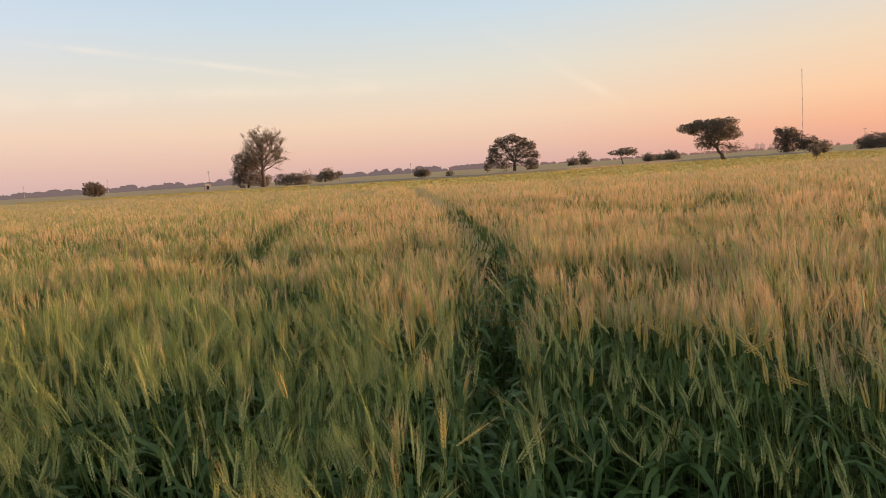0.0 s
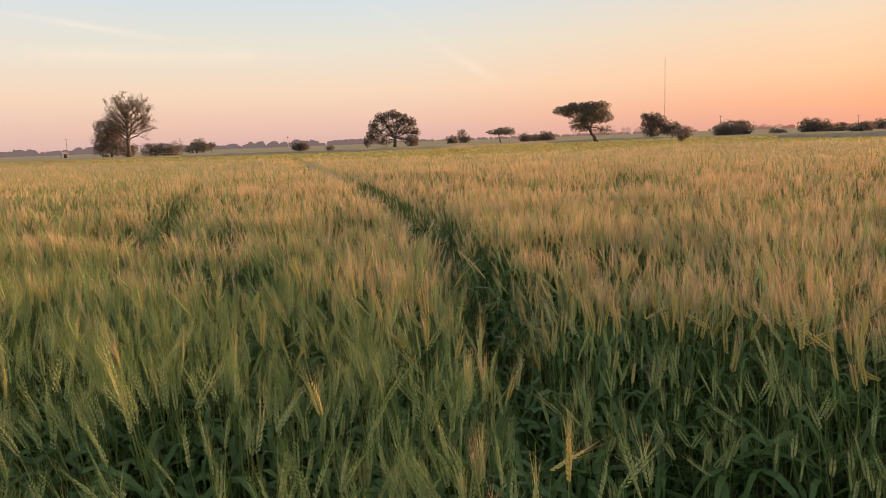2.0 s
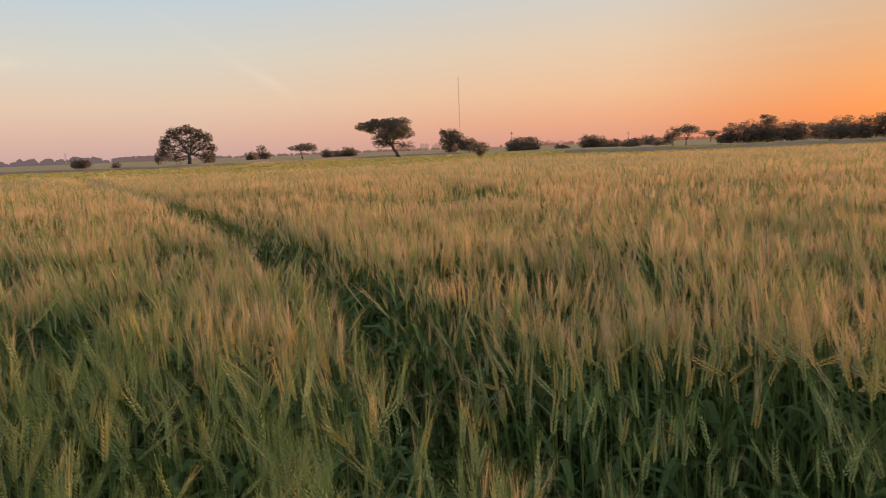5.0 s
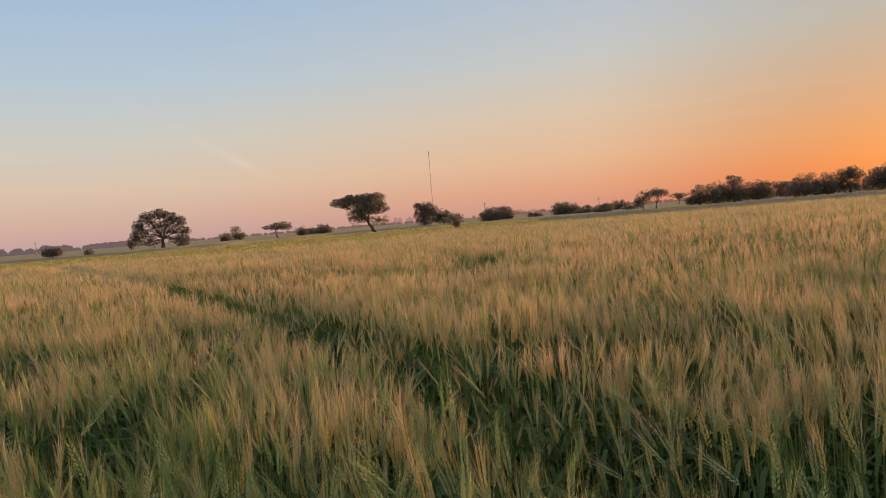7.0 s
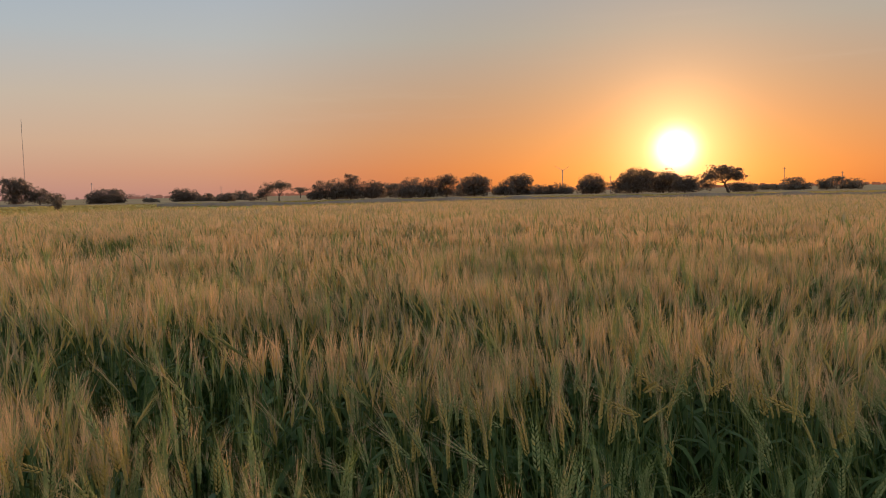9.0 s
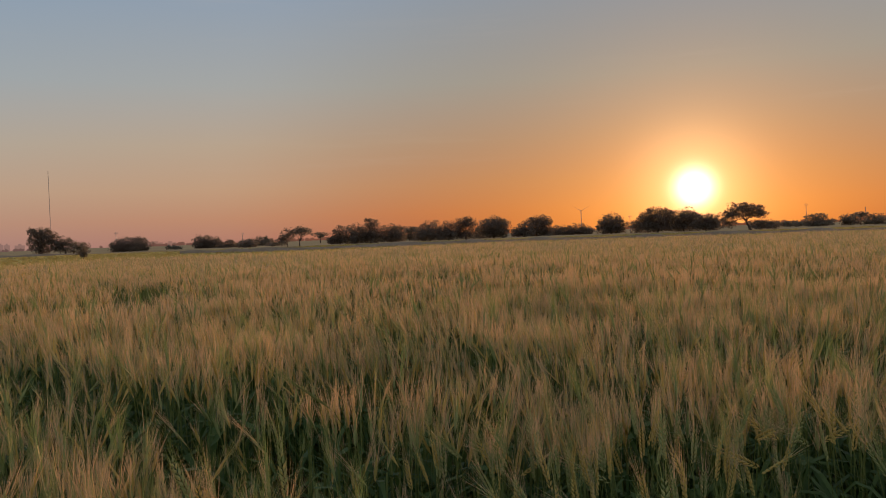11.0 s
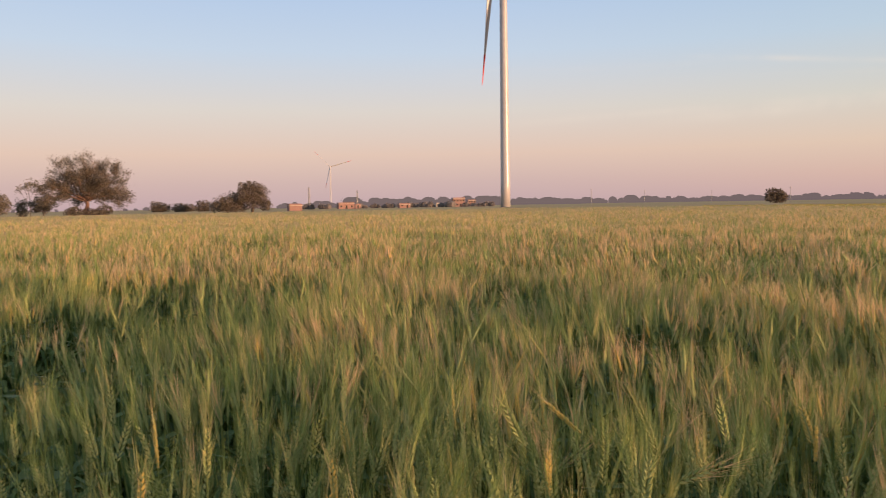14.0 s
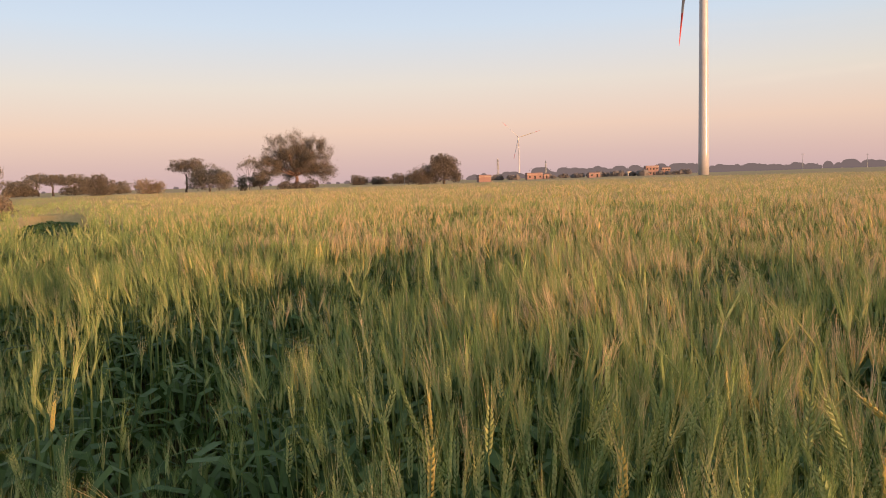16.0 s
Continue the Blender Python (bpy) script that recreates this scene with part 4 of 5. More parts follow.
def blade_mesh(length, chord):
    """A tapered twisted blade along z, its tip third painted red in two bands."""
    n, m = 26, 10
    z = np.linspace(0, 1, n)
    c = np.interp(z, (0, 0.05, 0.2, 0.6, 0.95, 1), (0.55, 0.6, 1.0, 0.55, 0.2, 0.03)) * chord
    thick = np.interp(z, (0, 0.06, 0.2, 1), (0.5, 0.5, 0.24, 0.1))
    twist = np.radians(np.interp(z, (0, 0.2, 1), (16, 12, 0)))
    t = np.arange(m) / m * 2 * np.pi
    x = (np.cos(t)[None] * 0.5 + 0.12) * c[:, None]
    y = np.sin(t)[None] * 0.5 * (c * thick)[:, None]
    px = x * np.cos(twist)[:, None] - y * np.sin(twist)[:, None]
    py = x * np.sin(twist)[:, None] + y * np.cos(twist)[:, None]
    v = np.stack([px, py, np.repeat((z * length)[:, None], m, 1)], -1).reshape(-1, 3)
    i, j = [q.ravel() for q in np.meshgrid(np.arange(n - 1), np.arange(m), indexing="ij")]
    a, b = i * m + j, i * m + (j + 1) % m
    return mesh_of("blade", v, np.stack([a, b, b + m, a + m], -1), [STEEL, RED], (z[i] > 0.72).astype(int), True)


def wind_turbine(az, r, hub, length, face, roll, base_r, label):
    """face: the way the rotor looks, in degrees left of the line of sight; roll: turn of the first blade from straight up."""
    t = empty("wind_turbine", spot(az, r, face), label, "wind turbine", "wind turbines")
    tower = Heap()
    zs = np.linspace(-0.3, hub - 1.6, 12)
    tube(tower, [(0, 0, z) for z in zs], np.linspace(base_r, base_r * 0.7, 12), 32)
    part("tower", tower, [STEEL], t, smooth=True)
    for k in (0.27, 0.55, 0.8):
        flange = Heap()
        rr = base_r * (1 - 0.3 * k)
        tube(flange, [(0, 0, hub * k), (0, 0, hub * k + 0.25)], [rr + 0.03, rr + 0.03], 32)
        part("flange", flange, [STEEL], t)
    if base_r > 1.5:
        steps = Heap()
        for i in range(7):
            box(steps, (-base_r - 2.6 + i * 0.3, -0.5, i * 0.3), (-base_r - 2.3 + i * 0.3, 0.5, i * 0.3 + 0.06))
        tube(steps, [(-base_r - 2.6, -0.5, 1.0), (-base_r - 0.4, -0.5, 3.1)], [0.05, 0.05], 5)
        tube(steps, [(-base_r - 2.6, 0.5, 1.0), (-base_r - 0.4, 0.5, 3.1)], [0.05, 0.05], 5)
        box(steps, (-base_r - 0.5, -0.7, 2.05), (-base_r + 0.15, 0.7, 2.15))
        for sy in (-0.5, 0.5):
            tube(steps, [(-base_r - 0.45, sy, 0), (-base_r - 0.45, sy, 3.1)], [0.05, 0.05], 5)
        part("stair", steps, [GREY], t, "grey steel entrance stair")
        door = Heap()
        box(door, (-base_r - 0.04, -0.42, 2.15), (-base_r + 0.3, 0.42, 4.2))
        part("door", door, [GREY], t)
    s = length / 58
    nacelle = bmesh.new()
    bmesh.ops.create_cube(nacelle, size=1.0)
    bmesh.ops.scale(nacelle, vec=(3.8 * s, 11 * s, 3.8 * s), verts=nacelle.verts)
    bmesh.ops.bevel(nacelle, geom=nacelle.edges[:], offset=0.8 * s, segments=3, affect="EDGES")
    bmesh.ops.translate(nacelle, vec=(0, 1.6 * s, hub + 0.2 * s), verts=nacelle.verts)
    me = bpy.data.meshes.new("nacelle")
    nacelle.to_mesh(me)
    nacelle.free()
    me.materials.append(STEEL)
    part("nacelle", me, None, t)
    hub_heap = Heap()
    tube(hub_heap, [(0, y * s, hub) for y in (-3.6, -4.0, -5.0, -6.0, -6.6)], np.array([1.7, 1.9, 1.8, 1.2, 0.3]) * s, 20)
    part("hub", hub_heap, [STEEL], t, smooth=True)
    me = blade_mesh(length, 4.0 * s * (1.0 if r < 1000 else 1.4))
    for k in range(3):
        b = part("blade", me, None, t, "white blade with red tip bands")
        b.matrix_basis = Matrix.Translation((0, -5.0 * s, hub)) @ Matrix.Rotation(radians(roll + 120 * k), 4, "Y") @ Matrix.Rotation(radians(60), 4, "Z")
    return t


wind_turbine(42.62, 350, 118, 61, -62, 192, 2.3, "tall white wind turbine at the wheat's edge, sunlit on one side")
wind_turbine(56.12, 2230, 120.5, 66, 5, -46, 1.6, "pale wind turbine far behind the village")
wind_turbine(-66.78, 4300, 112, 62, 20, 60, 1.8, "tiny distant wind turbine near the setting sun")


# ---- masts and poles ----


def lattice_mast(az, r, height, wide_m, label, name="lattice_mast"):
    mast = empty(name, spot(az, r), label, "mast")
    legs = [(wide_m * math.cos(a) / 2, wide_m * math.sin(a) / 2) for a in (0.5, 2.6, 4.7)]
    for x, y in legs:
        leg = Heap()
        tube(leg, [(x, y, 0), (x * 0.6, y * 0.6, height)], [wide_m * 0.09] * 2, 4)
        part("leg", leg, [GREY], mast)
    brace = Heap()
    n = int(height / (wide_m * 1.6))
    for k in range(n):
        a, b = k / n, (k + 1) / n
        for i in range(3):
            p, q = legs[i], legs[(i + 1) % 3]
            fa, fb = 1 - 0.4 * a, 1 - 0.4 * b
            tube(brace, [(p[0] * fa, p[1] * fa, a * height), (q[0] * fb, q[1] * fb, b * height)], [wide_m * 0.05] * 2, 3, cap=False)
    part("brace", brace, [GREY], mast)


lattice_mast(-28.05, 1060, at_el(1060, 5.38), 0.8, "very tall thin guyed radio mast on the horizon", "radio_mast")
lattice_mast(57.76, 900, at_el(900, 1.5), 2.8, "grey lattice pylon behind the village")
lattice_mast(54.1, 1000, at_el(1000, 1.22), 2.4, "grey lattice pylon behind the village")


def utility_pole(az, r, top):
    h = at_el(r, top)
    p = empty("utility_pole", spot(az, r), "slim grey utility pole with a short crossarm", "pole", "utility poles")
    shaft, arm = Heap(), Heap()
    tube(shaft, [(0, 0, 0), (0, 0, h)], [0.13, 0.08], 8)
    box(arm, (-0.55, -0.04, h - 0.66), (0.55, 0.04, h - 0.57))
    part("shaft", shaft, [GREY], p)
    part("crossarm", arm, [GREY], p)
    for x in (-0.45, 0.0, 0.45):
        ins = Heap()
        tube(ins, [(x, 0, h - 0.56), (x, 0, h - 0.4), (x, 0, h - 0.3)], [0.05, 0.07, 0.03], 6)
        part("insulator", ins, [PLASTER], p)


for az, r, top in ((15.4, 300, 1.1), (36.1, 380, 1.05), (32.2, 520, 0.85), (27.5, 520, 0.8), (8.0, 380, 0.85), (0.3, 360, 0.75), (-16.6, 330, 0.7), (-32.2, 260, 1.1), (-40.9, 280, 0.75), (-34.3, 420, 0.55),
                   (-59.0, 300, 1.1), (-61.2, 320, 0.95), (-70.4, 260, 1.0), (-82.4, 300, 1.3), (65.0, 260, 0.55), (-86.0, 320, 0.9), (22.3, 420, 0.9)):
    utility_pole(az, r, top)


# ---- the village ----


def house(az, r, wide_m, deep, high, material, openings, label, storeys=1):
    h = empty("house", spot(az, r, 12), label, "house", "village houses")
    wall, roof = Heap(), Heap()
    box(wall, (-wide_m / 2, -deep / 2, 0), (wide_m / 2, deep / 2, high))
    part("wall", wall, [material], h)
    box(roof, (-wide_m / 2 - 0.3, -deep / 2 - 0.3, high), (wide_m / 2 + 0.3, deep / 2 + 0.3, high + 0.2))
    part("roof", roof, [PLASTER], h)
    for sx, sy, ex, ey in ((-1, -1, 1, -1), (1, -1, 1, 1), (1, 1, -1, 1), (-1, 1, -1, -1)):
        rail = Heap()
        x0, x1 = sorted((sx * wide_m / 2, ex * wide_m / 2))
        y0, y1 = sorted((sy * deep / 2, ey * deep / 2))
        box(rail, (x0 - 0.08, y0 - 0.08, high + 0.2), (x1 + 0.08, y1 + 0.08, high + 0.9))
        part("parapet", rail, [material], h)
    for k in range(openings):
        x = (k + 0.5) / openings * wide_m - wide_m / 2
        for s in range(storeys):
            z = s * high / storeys
            is_door = k == openings // 2 and s == 0
            o = Heap()
            box(o, (x - 0.5, -deep / 2 - 0.03, z + (0.05 if is_door else 1.0)), (x + 0.5, -deep / 2 + 0.1, z + 2.1))
            part("door" if is_door else "window", o, [DARK], h)


for q in ((58.85, 300, 5.0, 5, 2.0, BRICK, 0, 1), (55.0, 450, 9.5, 6, 3.0, BRICK, 3, 1), (54.1, 480, 3.6, 5, 2.2, BRICK, 1, 1), (50.5, 430, 6.2, 5, 1.9, BRICK, 2, 1),
          (46.3, 560, 9, 7, 6.0, BRICK, 4, 2), (45.3, 580, 6, 6, 4.4, BRICK, 3, 2), (47.9, 520, 2.6, 4, 2.2, PLASTER, 1, 1), (15.6, 310, 2.2, 2.4, 1.5, PLASTER, 1, 1)):
    house(*q[:7], ("two-storey " if q[7] > 1 else "low ") + ("brick-red" if q[5] is BRICK else "pale plastered") + " village house with a flat roof", q[7])


def far_block(az, r, wide_m, high):
    b = empty("tower_block", spot(az, r), "faint pale building block on the horizon", "building", "town on the horizon")
    wall, roof = Heap(), Heap()
    box(wall, (-wide_m / 2, -8, 0), (wide_m / 2, 8, high))
    box(roof, (-wide_m / 6, -4, high), (wide_m / 6, 4, high + 4))
    part("wall", wall, [HAZE_GLOW_TOWN], b)
    part("roof_room", roof, [HAZE_GLOW_TOWN], b)


for az, wide_m, high in ((-24.4, 16, 12), (-25.1, 12, 18), (-25.45, 14, 17), (-26.2, 24, 15), (-23.6, 20, 11), (-34.8, 40, 10), (-35.8, 30, 9)):
    far_block(az, 2300, wide_m, high)


def bund(name, rows, wide_m, high, label, material):
    """An earth ridge along angle and distance pairs."""
    az = np.linspace(rows[0][0], rows[-1][0], 160)
    key = sorted(rows)
    r = np.interp(az, [k[0] for k in key], [k[1] for k in key])
    prof = ((-0.5, 0.0), (-0.22, 0.8), (0.0, 1.0), (0.2, 0.85), (0.5, 0.0))
    x = np.stack([HERE[0] - np.sin(np.radians(az)) * (r + u * wide_m) for u, _ in prof], 1)
    y = np.stack([HERE[1] + np.cos(np.radians(az)) * (r + u * wide_m) for u, _ in prof], 1)
    z = np.array([h for _, h in prof])[None] * high * (1 + 0.35 * wave(x, y, 3.0, 71))
    v = np.stack([x, y, z - 0.02], -1).reshape(-1, 3)
    i, j = np.meshgrid(np.arange(159), np.arange(4), indexing="ij")
    q = (i * 5 + j).ravel()
    tagged(new(name, mesh_of(name, v, np.stack([q, q + 1, q + 6, q + 5], -1), [material], None, True)), label, "bund", kind="structure")


bund("field_bund", ((-92, 106), (-66, 108), (-59, 112), (-50, 104), (-42, 100), (-36, 118)), 2.4, 0.55, "low earth bund along the wheat field", EARTH)
bund("field_bund", ((-30, 188), (-20, 172), (-12, 138), (-6, 128), (8, 150)), 2.6, 0.5, "low earth bund beyond the green crop", EARTH)


def dirt_road():
    """The worn earth lane along the wheat's edge."""
    x = np.linspace(-62, 38, 212)[:, None] * np.ones((1, 12))
    side = np.linspace(0.1, -8.5, 12)[None]
    y = field_side(x) - 0.95 * np.clip((x + 8) / 3, 0, 1) + side + 0.12 * wave(x, x * 0, 0.8, 72)
    rut = 0.05 * (np.exp(-((side + 2.2) / 0.5) ** 2) + np.exp(-((side + 4.0) / 0.5) ** 2))
    v = np.stack([x, y, 0.10 + 0.02 * wave(x, y, 0.9, 73) - rut], -1).reshape(-1, 3)
    i, j = np.meshgrid(np.arange(211), np.arange(11), indexing="ij")
    q = (i * 12 + j).ravel()
    tagged(new("dirt_road", mesh_of("dirt_road", v, np.stack([q, q + 1, q + 13, q + 12], -1)[:, ::-1], [DUST], None, True)), "pale dusty dirt road beside the field", "road", kind="structure")


dirt_road()
leafy_tree("dry_shrub", 93.0, 31, "small brown shrub at the road's edge", [(0, 0, 1.0, 0.35, 0.3, 0.45), (0.1, 0, 0.6, 0.45, 0.4, 0.4)], (0, 0, 0.4, 0.03), 54, 0.05, BARK_PALE, TWIG_DRY, category="shrub", limbs=False)

# ---- the wheat ----


def wheat_plant(level, rng, ripe=True, ear_slot=2, awn_slot=3, broad=1.0):
    """One stalk, one metre high: slots 0 stem, 1 leaf, 2 ear, 3 awn, 4 ripe awn, 5 green awn, 6 golden ear."""
    h = Heap()
    top = 0.80 if ripe else 0.5
    bend = rng.uniform(-0.02, 0.02, 2)

    def axis(z):
        return np.array([bend[0] * z * z, bend[1] * z * z, z])

    if level == 3:
        lean_ear = np.array([*rng.normal(0, 0.35, 2), 1.0])
        root = np.array([0, 0, top])
        for k in range(2):
            a = rng.uniform(0, 6.283)
            s = np.array([math.cos(a), math.sin(a), 0]) * 0.011
            h.put([root - s * 0.6 - lean_ear * 0.05, root + s * 0.6 - lean_ear * 0.05, root + lean_ear * 0.09], [(0, 1, 2)], ear_slot)
        for k in range(4):
            d = lean_ear + rng.normal(0, 0.3, 3)
            s = np.cross(d, rng.normal(size=3))
            s = s / np.linalg.norm(s) * 0.0036
            p = root + lean_ear * rng.uniform(0.0, 0.08)
            h.put([p - s, p + s, p + d * rng.uniform(0.05, 0.085)], [(0, 1, 2)], awn_slot)
        return h
    fat = (1.0, 1.7, 3.2)[level]
    if level == 0:
        zs = np.linspace(0, top, 4)
        tube(h, [axis(z) for z in zs], np.linspace(0.0021, 0.0013, 4), 3, 0, cap=False)
    else:
        z0 = 0.15 if level == 1 else 0.6
        a, b = axis(z0), axis(top)
        s = np.array([0.0018 * fat, 0, 0])
        h.put([a - s, a + s, b + s * 0.7, b - s * 0.7], [(0, 1, 2), (0, 2, 3)], 0)
    for k in range((4, 2 if ripe else 3, 1 if ripe else 4)[level]):
        z = ((0.60, 0.50, 0.38, 0.24) if ripe else ((0.60, 0.45, 0.30, 0.16), (0.46, 0.34, 0.22), (0.40, 0.34, 0.28, 0.2))[level])[k] * rng.uniform(0.9, 1.08)
        a = rng.uniform(0, 6.283)
        out, side = np.array([math.cos(a), math.sin(a), 0]), np.array([-math.sin(a), math.cos(a), 0])
        n = (6, 4, 2)[level] if ripe else (6, 4, 3)[level]
        t = np.linspace(0, 1, n)
        length, droop = rng.uniform(0.16, 0.28) * (0.5 + 0.5 * broad if ripe else 1.45), rng.uniform(0.05, 0.34 if ripe else 0.26)
        rise = rng.uniform(0.06, 0.15 if ripe else 0.3)
        along = out * (length * t * (1 - 0.15 * t))[:, None] + np.array([0, 0, 1.0]) * (rise * np.sin(t * 2.2) - droop * t ** 3)[:, None] + axis(z)
        width = np.interp(t, (0, 0.25, 0.7, 1), (0.5, 1.0, 0.75, 0.05)) * rng.uniform(0.006, 0.0095) * (1, 1.2, 2.0)[level] * (broad if ripe else 1.7)
        tw = rng.uniform(-1.2, 1.2) * t
        sv = side * np.cos(tw)[:, None] + np.array([0, 0, 1.0]) * np.sin(tw)[:, None]
        v = np.stack([along - sv * width[:, None], along + sv * width[:, None]], 1).reshape(-1, 3)
        f = [q for i in range(n - 1) for q in ((2 * i, 2 * i + 1, 2 * i + 3), (2 * i, 2 * i + 3, 2 * i + 2))]
        h.put(v, f, 1)
    if not ripe:
        return h
    nod = rng.normal(0, 0.11, 2) if rng.uniform() < 0.74 else rng.normal(0, 0.48, 2)
    ear = rng.uniform(0.075, 0.1)
    root = axis(top)
    up = np.array([nod[0], nod[1], 1.0])
    up /= np.linalg.norm(up)
    face = rng.uniform(0, 3.14)
    u = np.cross(up, [math.cos(face), math.sin(face), 0.2])
    u /= np.linalg.norm(u)
    v2 = np.cross(up, u)
    if level == 0:
        rows = 8
        for k in range(rows):
            for s in (-1, 1):
                z = (k + 0.45 * (s > 0)) / rows
                g = 0.75 + 0.5 * math.sin(3.0 * min(1.0, z + 0.12))
                c = root + up * ear * z + u * s * 0.0034 * g
                d = up * 0.9 + u * s * 0.42 + v2 * rng.uniform(-0.25, 0.25)
                d /= np.linalg.norm(d)
                e1 = np.cross(d, v2)
                e1 /= np.linalg.norm(e1)
                e2 = np.cross(d, e1)
                L, wd = 0.0098 * g, 0.0030 * g
                pts = [c - d * L * 0.6, c + e1 * wd, c + e2 * wd * 1.1, c - e1 * wd, c - e2 * wd * 1.1, c + d * L]
                h.put(pts, [(0, 2, 1), (0, 3, 2), (0, 4, 3), (0, 1, 4), (5, 1, 2), (5, 2, 3), (5, 3, 4), (5, 4, 1)], ear_slot)
        awns = 30
    else:
        m = 5 - level
        wd = 0.0056 * (1.1, 1.6)[level - 1]
        ang = np.arange(m) / m * 6.283
        ring = lambda z, q: [root + up * ear * z + (u * math.cos(a) + v2 * math.sin(a) * 0.8) * wd * q for a in ang]
        pts = ring(0.4, 1.0) + [root, root + up * ear * 1.05]
        f = [q for j in range(m) for q in ((m, (j + 1) % m, j), (m + 1, j, (j + 1) % m))]
        h.put(pts, f, ear_slot)
        awns = (19, 8)[level - 1]
    for k in range(awns):
        z = rng.uniform(0.1, 1.0)
        s = 1 if k % 2 else -1
        wide = 1.25 - 0.5 * z
        d = up + u * s * rng.uniform(0.0, 0.32) * wide + v2 * rng.normal(0, 0.13) * wide
        d /= np.linalg.norm(d)
        p = root + up * ear * z + u * s * 0.003
        tip = p + d * rng.uniform(0.065, 0.115)
        b = np.cross(d, rng.normal(size=3))
        b = b / np.linalg.norm(b) * 0.00038 * (1.0, 1.8, 5.4)[level]
        h.put([p - b, p + b, tip], [(0, 1, 2)], awn_slot)
    return h


def scatter(r0, r1, density, seed):
    """Places round the viewpoint between two distances, evenly loose; density is a function of distance."""
    rng = np.random.default_rng(seed)
    out_x, out_y = [], []
    edges = np.linspace(r0, r1, max(2, int((r1 - r0) / 1.0) + 1))
    for a, b in zip(edges[:-1], edges[1:]):
        n = int(radians(192) / 2 * (b * b - a * a) * density((a + b) / 2))
        q = np.sqrt(rng.uniform(a * a, b * b, n))
        az = rng.uniform(-94, 98, n)
        keep = q < field_end(az)
        out_x.append(HERE[0] - 0.2 - np.sin(np.radians(az[keep])) * q[keep])
        out_y.append(HERE[1] + 0.3 + np.cos(np.radians(az[keep])) * q[keep])
    return np.concatenate(out_x), np.concatenate(out_y), rng


WALK_XY = np.array([(x, y) for _, x, y, *_ in PATH])


def clear_of_walk(x, y, gap):
    d = np.hypot(x[:, None] - WALK_XY[None, :, 0], y[:, None] - WALK_XY[None, :, 1]).min(1)
    return d > gap


CHANCE = np.random.default_rng(61).uniform(-1, 1, (64, 64, 6))


def tufts(x, y, cell):
    """Draws stalks together into the tufts that grew from one seed: new places, way out from the tuft's heart, and its chances."""
    i, j = np.floor(x / cell).astype(int), np.floor(y / cell).astype(int)
    chance = CHANCE[i % 64, j % 64]
    cx, cy = (i + 0.5 + 0.36 * chance[:, 0]) * cell, (j + 0.5 + 0.36 * chance[:, 1]) * cell
    x, y = x + (cx - x) * 0.42, y + (cy - y) * 0.42
    return x, y, np.stack([x - cx, y - cy], 1), chance


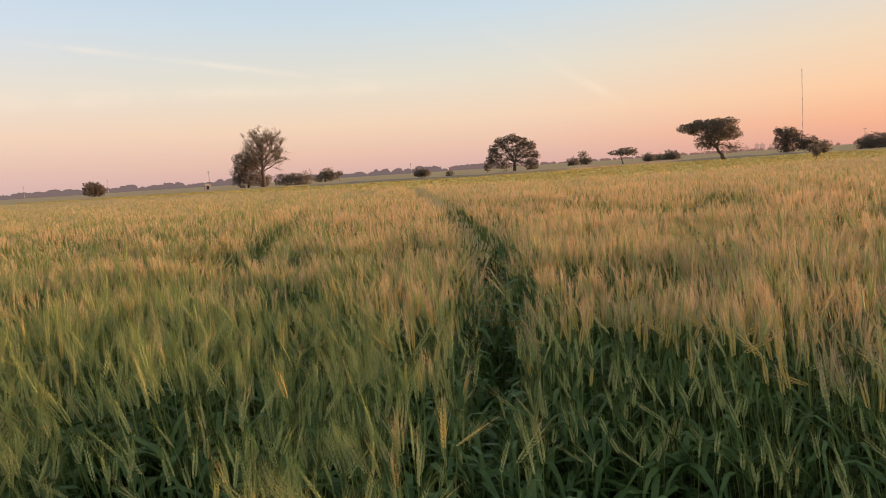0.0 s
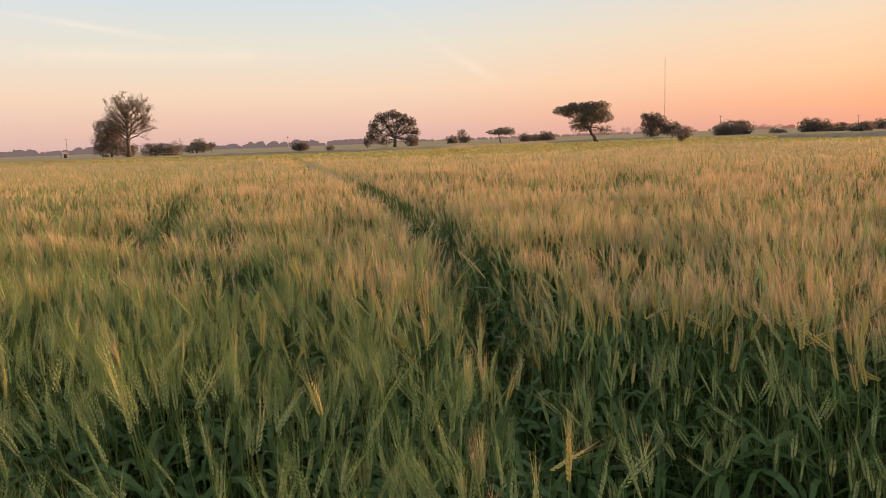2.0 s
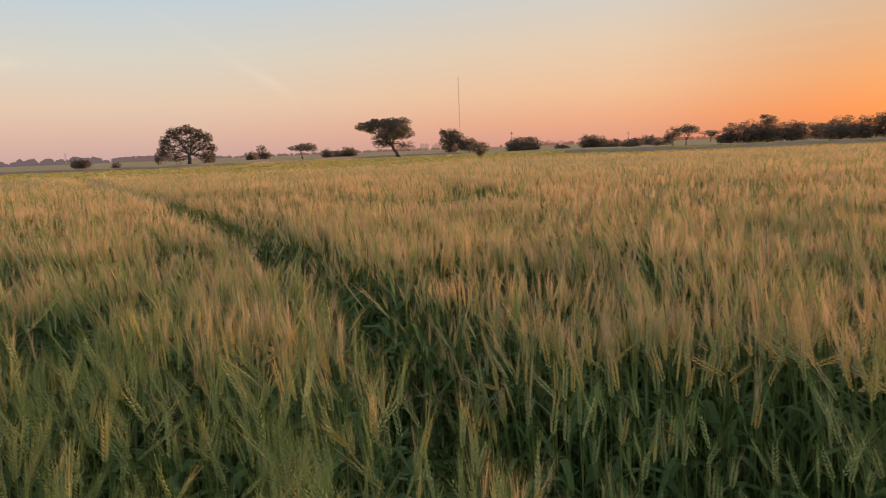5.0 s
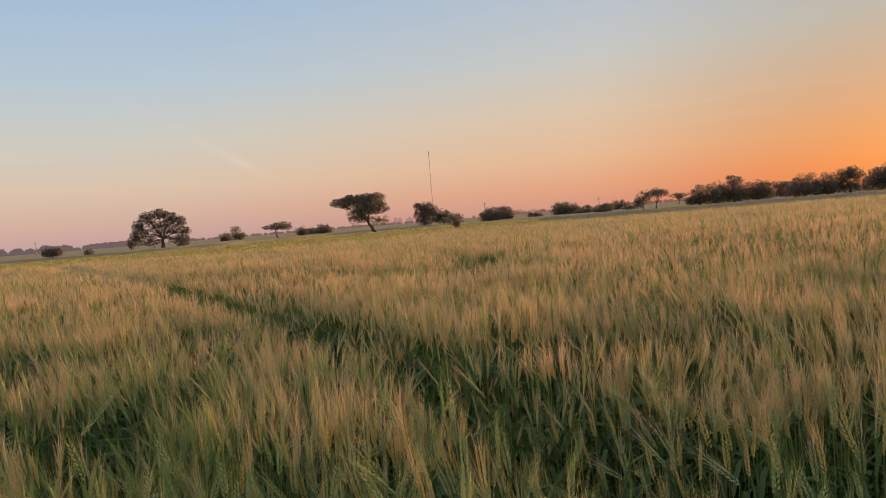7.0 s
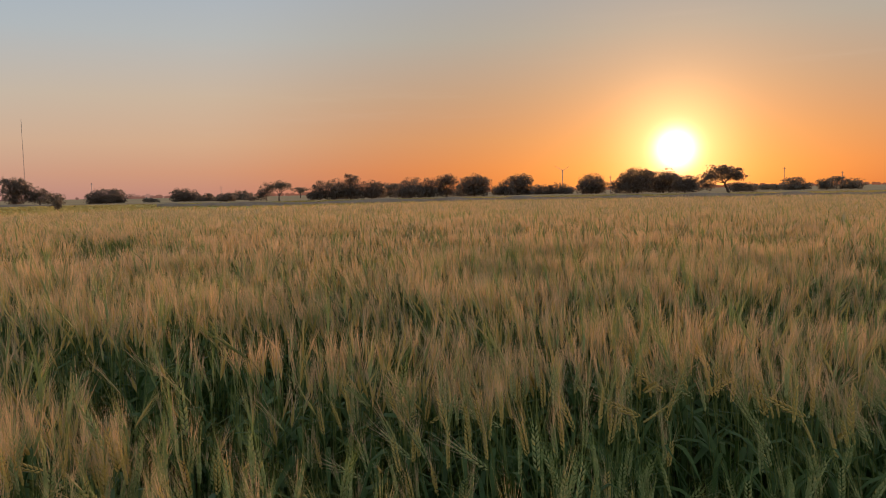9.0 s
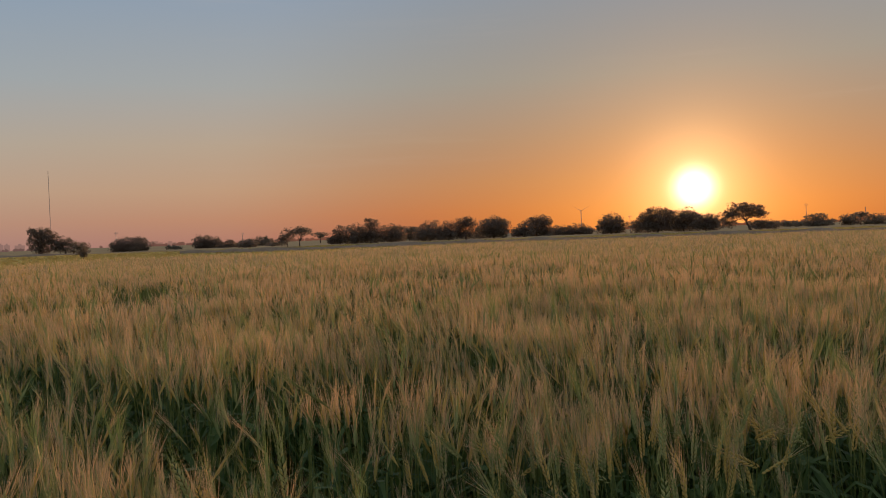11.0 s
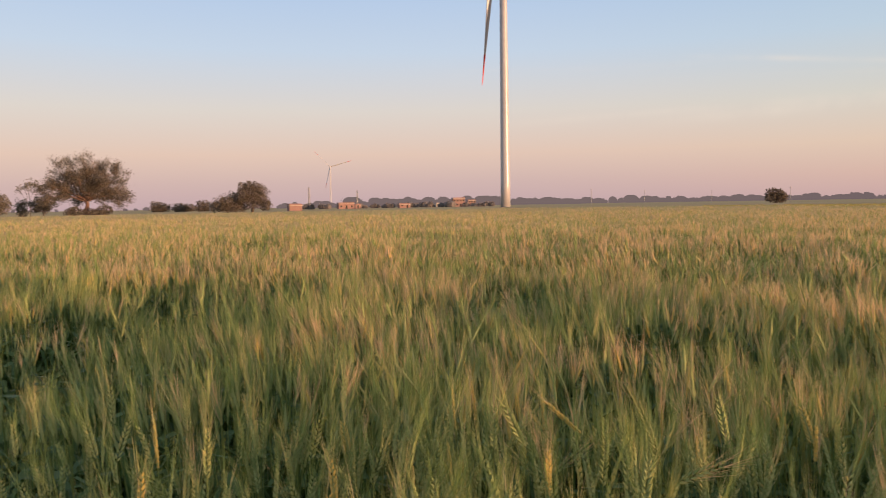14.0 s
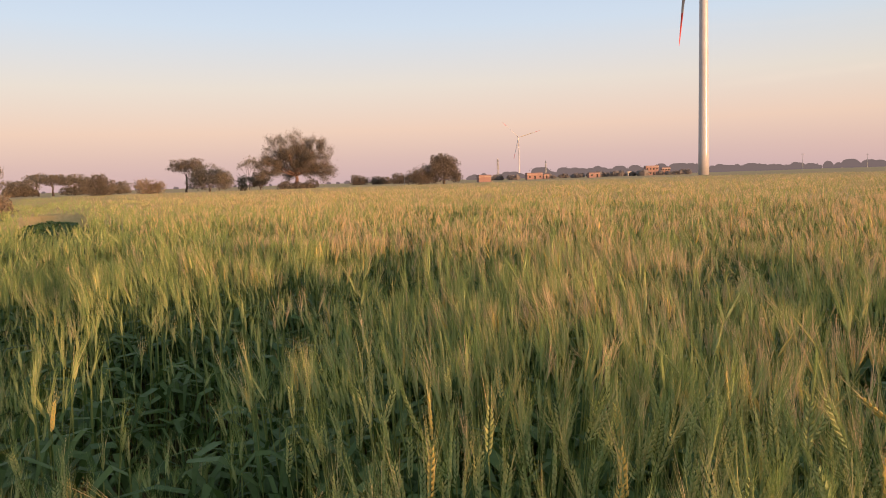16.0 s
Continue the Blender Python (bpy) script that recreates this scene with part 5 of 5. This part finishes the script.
def sow(heap, templates, young, green, x, y, rng, cell=0.16):
    """Sets a stalk at every place: in tufts, turned, leaning and scaled by the crop's height there."""
    x, y, out, chance = tufts(x, y, cell)
    keep = (x > -6) | (y > field_side(x))
    keep = keep & ~((x < -1.75) & (x > -5) & (y < 3.0) & (rng.uniform(size=len(x)) < 0.5))
    x, y, out, chance = x[keep], y[keep], out[keep], chance[keep]
    poke = rng.uniform(size=len(x)) < 0.05
    size = crop_scale(x, y) * (1 + 0.038 * chance[:, 2]) * rng.normal(1.0, 0.02, len(x)) * np.where(poke, 1.11, 1.0)
    lean = np.stack([-0.03 + 0.09 * wave(x, y, 0.5, 31), 0.01 + 0.09 * wave(x, y, 0.6, 32)], 1) + 0.07 * chance[:, 3:5] + 0.7 * out + rng.normal(size=(len(x), 2)) * np.where(rng.uniform(size=len(x)) < 0.06, 0.2, 0.05)[:, None]
    pick = rng.integers(0, 10 ** 6, len(x))
    turn = rng.uniform(0, 6.283, len(x))
    rank = lush(x, y)
    size = np.where(rank, 0.45 * (1.3 + 0.1 * wave(x, y, 0.4, 34)), size)
    side = (x < -1.75) & (x > -5) & (y < 2.5)
    leafy = side & (rng.uniform(size=len(x)) < 0.3)
    size = np.where(leafy, 0.45 * rng.uniform(1.0, 1.3, len(x)), size)
    rank = rank | leafy
    # later plants, shorter and along the field's edge, are still green
    late = size + 0.12 * rng.normal(size=len(x)) + 0.16 * chance[:, 5] + 0.15 * wave(x, y, 0.5, 35) < np.interp(y, (1.0, 3.0, 6.0, 14.0), (0.95, 0.80, 0.70, 0.64)) + 0.45 * side + np.interp(x, (-3.0, -1.2, -0.4, 0.3), (0.28, 0.16, 0.0, -0.2))  + 0.3 * np.exp(-((x + 1.0) ** 2 + (y - 2.6) ** 2) / 1.4) + 0.22 * np.exp(-((x - 0.3) ** 2 + (y - 4.7) ** 2) / 1.2) + np.where(x < 0.35, np.interp(y, (2.6, 4.0), (0.22, 0.0)), 0.0)
    late = late | ((x > 0.2) & (y < 2.7 - 1.15 * (x - 0.65)))
    late = late | poke
    tall = (size >= 0.46) & ~rank
    for kinds, keep in ((templates, tall & ~late), (green, tall & late), (young, ~tall)):
        for k, (v, f, s) in enumerate(kinds):
            i = np.nonzero(keep & (pick % len(kinds) == k))[0]
            if not len(i):
                continue
            c, d = np.cos(turn[i])[:, None], np.sin(turn[i])[:, None]
            sc = size[i][:, None] * (1.45 if kinds is young else 1.0)
            z = v[None, :, 2] * sc
            px = (v[None, :, 0] * c - v[None, :, 1] * d) + lean[i, :1] * z ** 2 + x[i][:, None]
            py = (v[None, :, 0] * d + v[None, :, 1] * c) + lean[i, 1:] * z ** 2 + y[i][:, None]
            p = np.stack([px, py, z + 0.03], -1).reshape(-1, 3)
            n = np.arange(len(i))[:, None, None] * len(v)
            heap.v.append(p)
            heap.f.append((f[None] + n).reshape(-1, 3) + heap.n)
            heap.s.append(np.tile(s, len(i)))
            heap.n += len(p)


def wheat_field():
    rng = np.random.default_rng(77)
    heap = Heap()
    bands = ((0, 0.3, 2.35, lambda r: 310, 20, 0.15), (1, 2.35, 6.5, lambda r: 380 * (2.6 / r) ** 0.25, 20, 0.16), (2, 6.5, 16.0, lambda r: 185 * (6.5 / r) ** 0.6, 16, 0.19), (3, 16.0, 112.0, lambda r: 50 * (16 / r) ** (0.9 if r < 46 else 1.7), 16, 0.26))
    for level, r0, r1, density, kinds, cell in bands:
        awn = (3, 3, 4, 4)[level]
        ripe = [wheat_plant(level, rng, True, 6 if k % 2 == 0 else 2, awn if k % 4 == 0 else 4).arrays() for k in range(kinds)]
        green = [wheat_plant(level, rng, True, 2, 5 if k % 4 else 3, 1.5).arrays() for k in range(kinds // 2)]
        young = [wheat_plant(min(level, 2), rng, False).arrays() for _ in range(6)]
        x, y, g = scatter(r0, r1, density, 100 + level)
        if level == 0:
            keep = clear_of_walk(x, y, 0.04)
            x, y = x[keep], y[keep]
        sow(heap, ripe, young, green, x, y, g, cell)
    # a rank dark green patch by the road
    g = np.random.default_rng(150)
    a, q = g.uniform(0, 6.283, 3000), np.sqrt(g.uniform(0, 1, 3000))
    rank = [wheat_plant(1, rng, False).arrays() for _ in range(6)]
    sow(heap, rank, rank, rank, -20 + 6.4 * q * np.cos(a), 2.1 + 0.6 * q * np.sin(a), g)
    # the low green crop further out
    g, far_heap = np.random.default_rng(140), Heap()
    n = 15000
    az, q = g.uniform(-92, 28, n), g.uniform(0, 1, n)
    r = field_end(az) + 0.6 + 125 * q ** 1.15
    gx, gy = HERE[0] - np.sin(np.radians(az)) * r, HERE[1] + np.cos(np.radians(az)) * r
    wide, high = 0.03 + r / 420, g.uniform(0.16, 0.30, n)
    for k in range(3):
        t, tip = g.uniform(0, 6.283, n), g.normal(0, 0.12, (n, 2))
        cx, cy = gx + g.normal(0, 0.15, n), gy + g.normal(0, 0.15, n)
        v = np.stack([np.stack([cx - np.cos(t) * wide, cy - np.sin(t) * wide, np.full(n, 0.05)], 1), np.stack([cx + np.cos(t) * wide, cy + np.sin(t) * wide, np.full(n, 0.05)], 1),
                      np.stack([cx + tip[:, 0], cy + tip[:, 1], high], 1)], 1)
        far_heap.put(v, np.arange(3 * n), 0)
    tagged(new("green_stalks", far_heap.mesh("green_stalks", [YOUNG_CROP])), "low green crop plants beyond the ripe wheat", "crop", kind="stuff")
    ob = new("wheat_crop", heap.mesh("wheat_crop", WHEAT))
    tagged(ob, "dense bearded wheat, green below with golden awned ears", "wheat", kind="stuff")


wheat_field()


RIPE_EARS = ((-2.23, 2.62, 0.94), (-3.1, 3.05, 0.88), (-3.1, 3.18, 0.86), (-3.26, 3.41, 0.85), (-2.06, 3.27, 0.88), (-1.94, 3.25, 0.92), (-2.09, 3.66, 0.91), (-3.12, 2.72, 0.88),
             (-0.4, 2.07, 0.95), (0.03, 1.72, 0.92))


def wheat_things():
    """Stalks near the walk that stand out singly, each with its own parts."""
    rng = np.random.default_rng(5)
    models = []
    for k in range(10):
        h = wheat_plant(0, rng, True, 6 if k % 3 == 0 else 2)
        pieces, beard, start = [], Heap(), 0
        for v, f, slot in zip(h.v, h.f, h.s):
            if slot[0] == 3:
                beard.put(v, f - start)
            else:
                pieces.append(("spikelet" if slot[0] > 1 else ("stem", "leaf")[slot[0]], mesh_of("stalk_piece", v, f - start, [WHEAT[slot[0]]])))
            start += len(v)
        core = Heap()
        ends = [v for v, slot in zip(h.v, h.s) if slot[0] in (2, 6)]
        tube(core, [ends[0].mean(0), ends[-1].mean(0)], [0.0022, 0.0015], 5)
        models.append((pieces, core.mesh("ear", [WHEAT[2]]), beard.mesh("beard", [WHEAT[3]])))
    x, y, g = scatter(0.7, 2.6, lambda r: 16, 300)
    keep = clear_of_walk(x, y, 0.3) & (crop_scale(x, y) > 0.8)
    spots = [(px, py, float(q) * rng.uniform(1.0, 1.1), k % 10) for k, (px, py, q) in enumerate(list(zip(x[keep], y[keep], crop_scale(x[keep], y[keep])))[:130])]
    # ripe ears that top the rest
    spots += [(px, py, (z - 0.03) / 0.845, 3 * (k % 3)) for k, (px, py, z) in enumerate(RIPE_EARS)]
    for px, py, s, k in spots:
        m = Matrix.LocRotScale((px, py, 0.03), Euler((rng.normal() * 0.05, rng.normal() * 0.05 - 0.03, rng.uniform(0, 6.28))), (s, s, s))
        plant = empty("wheat_stalk", m, "single wheat stalk with a " + ("golden" if k % 3 == 0 else "pale green") + " bearded ear", "wheat", "wheat stalks near the path")
        pieces, core, beard = models[k]
        ear = part("ear", core, None, plant)
        part("beard", beard, None, plant)
        for name, me in pieces:
            part(name, me, None, ear if name == "spikelet" else plant)


wheat_things()
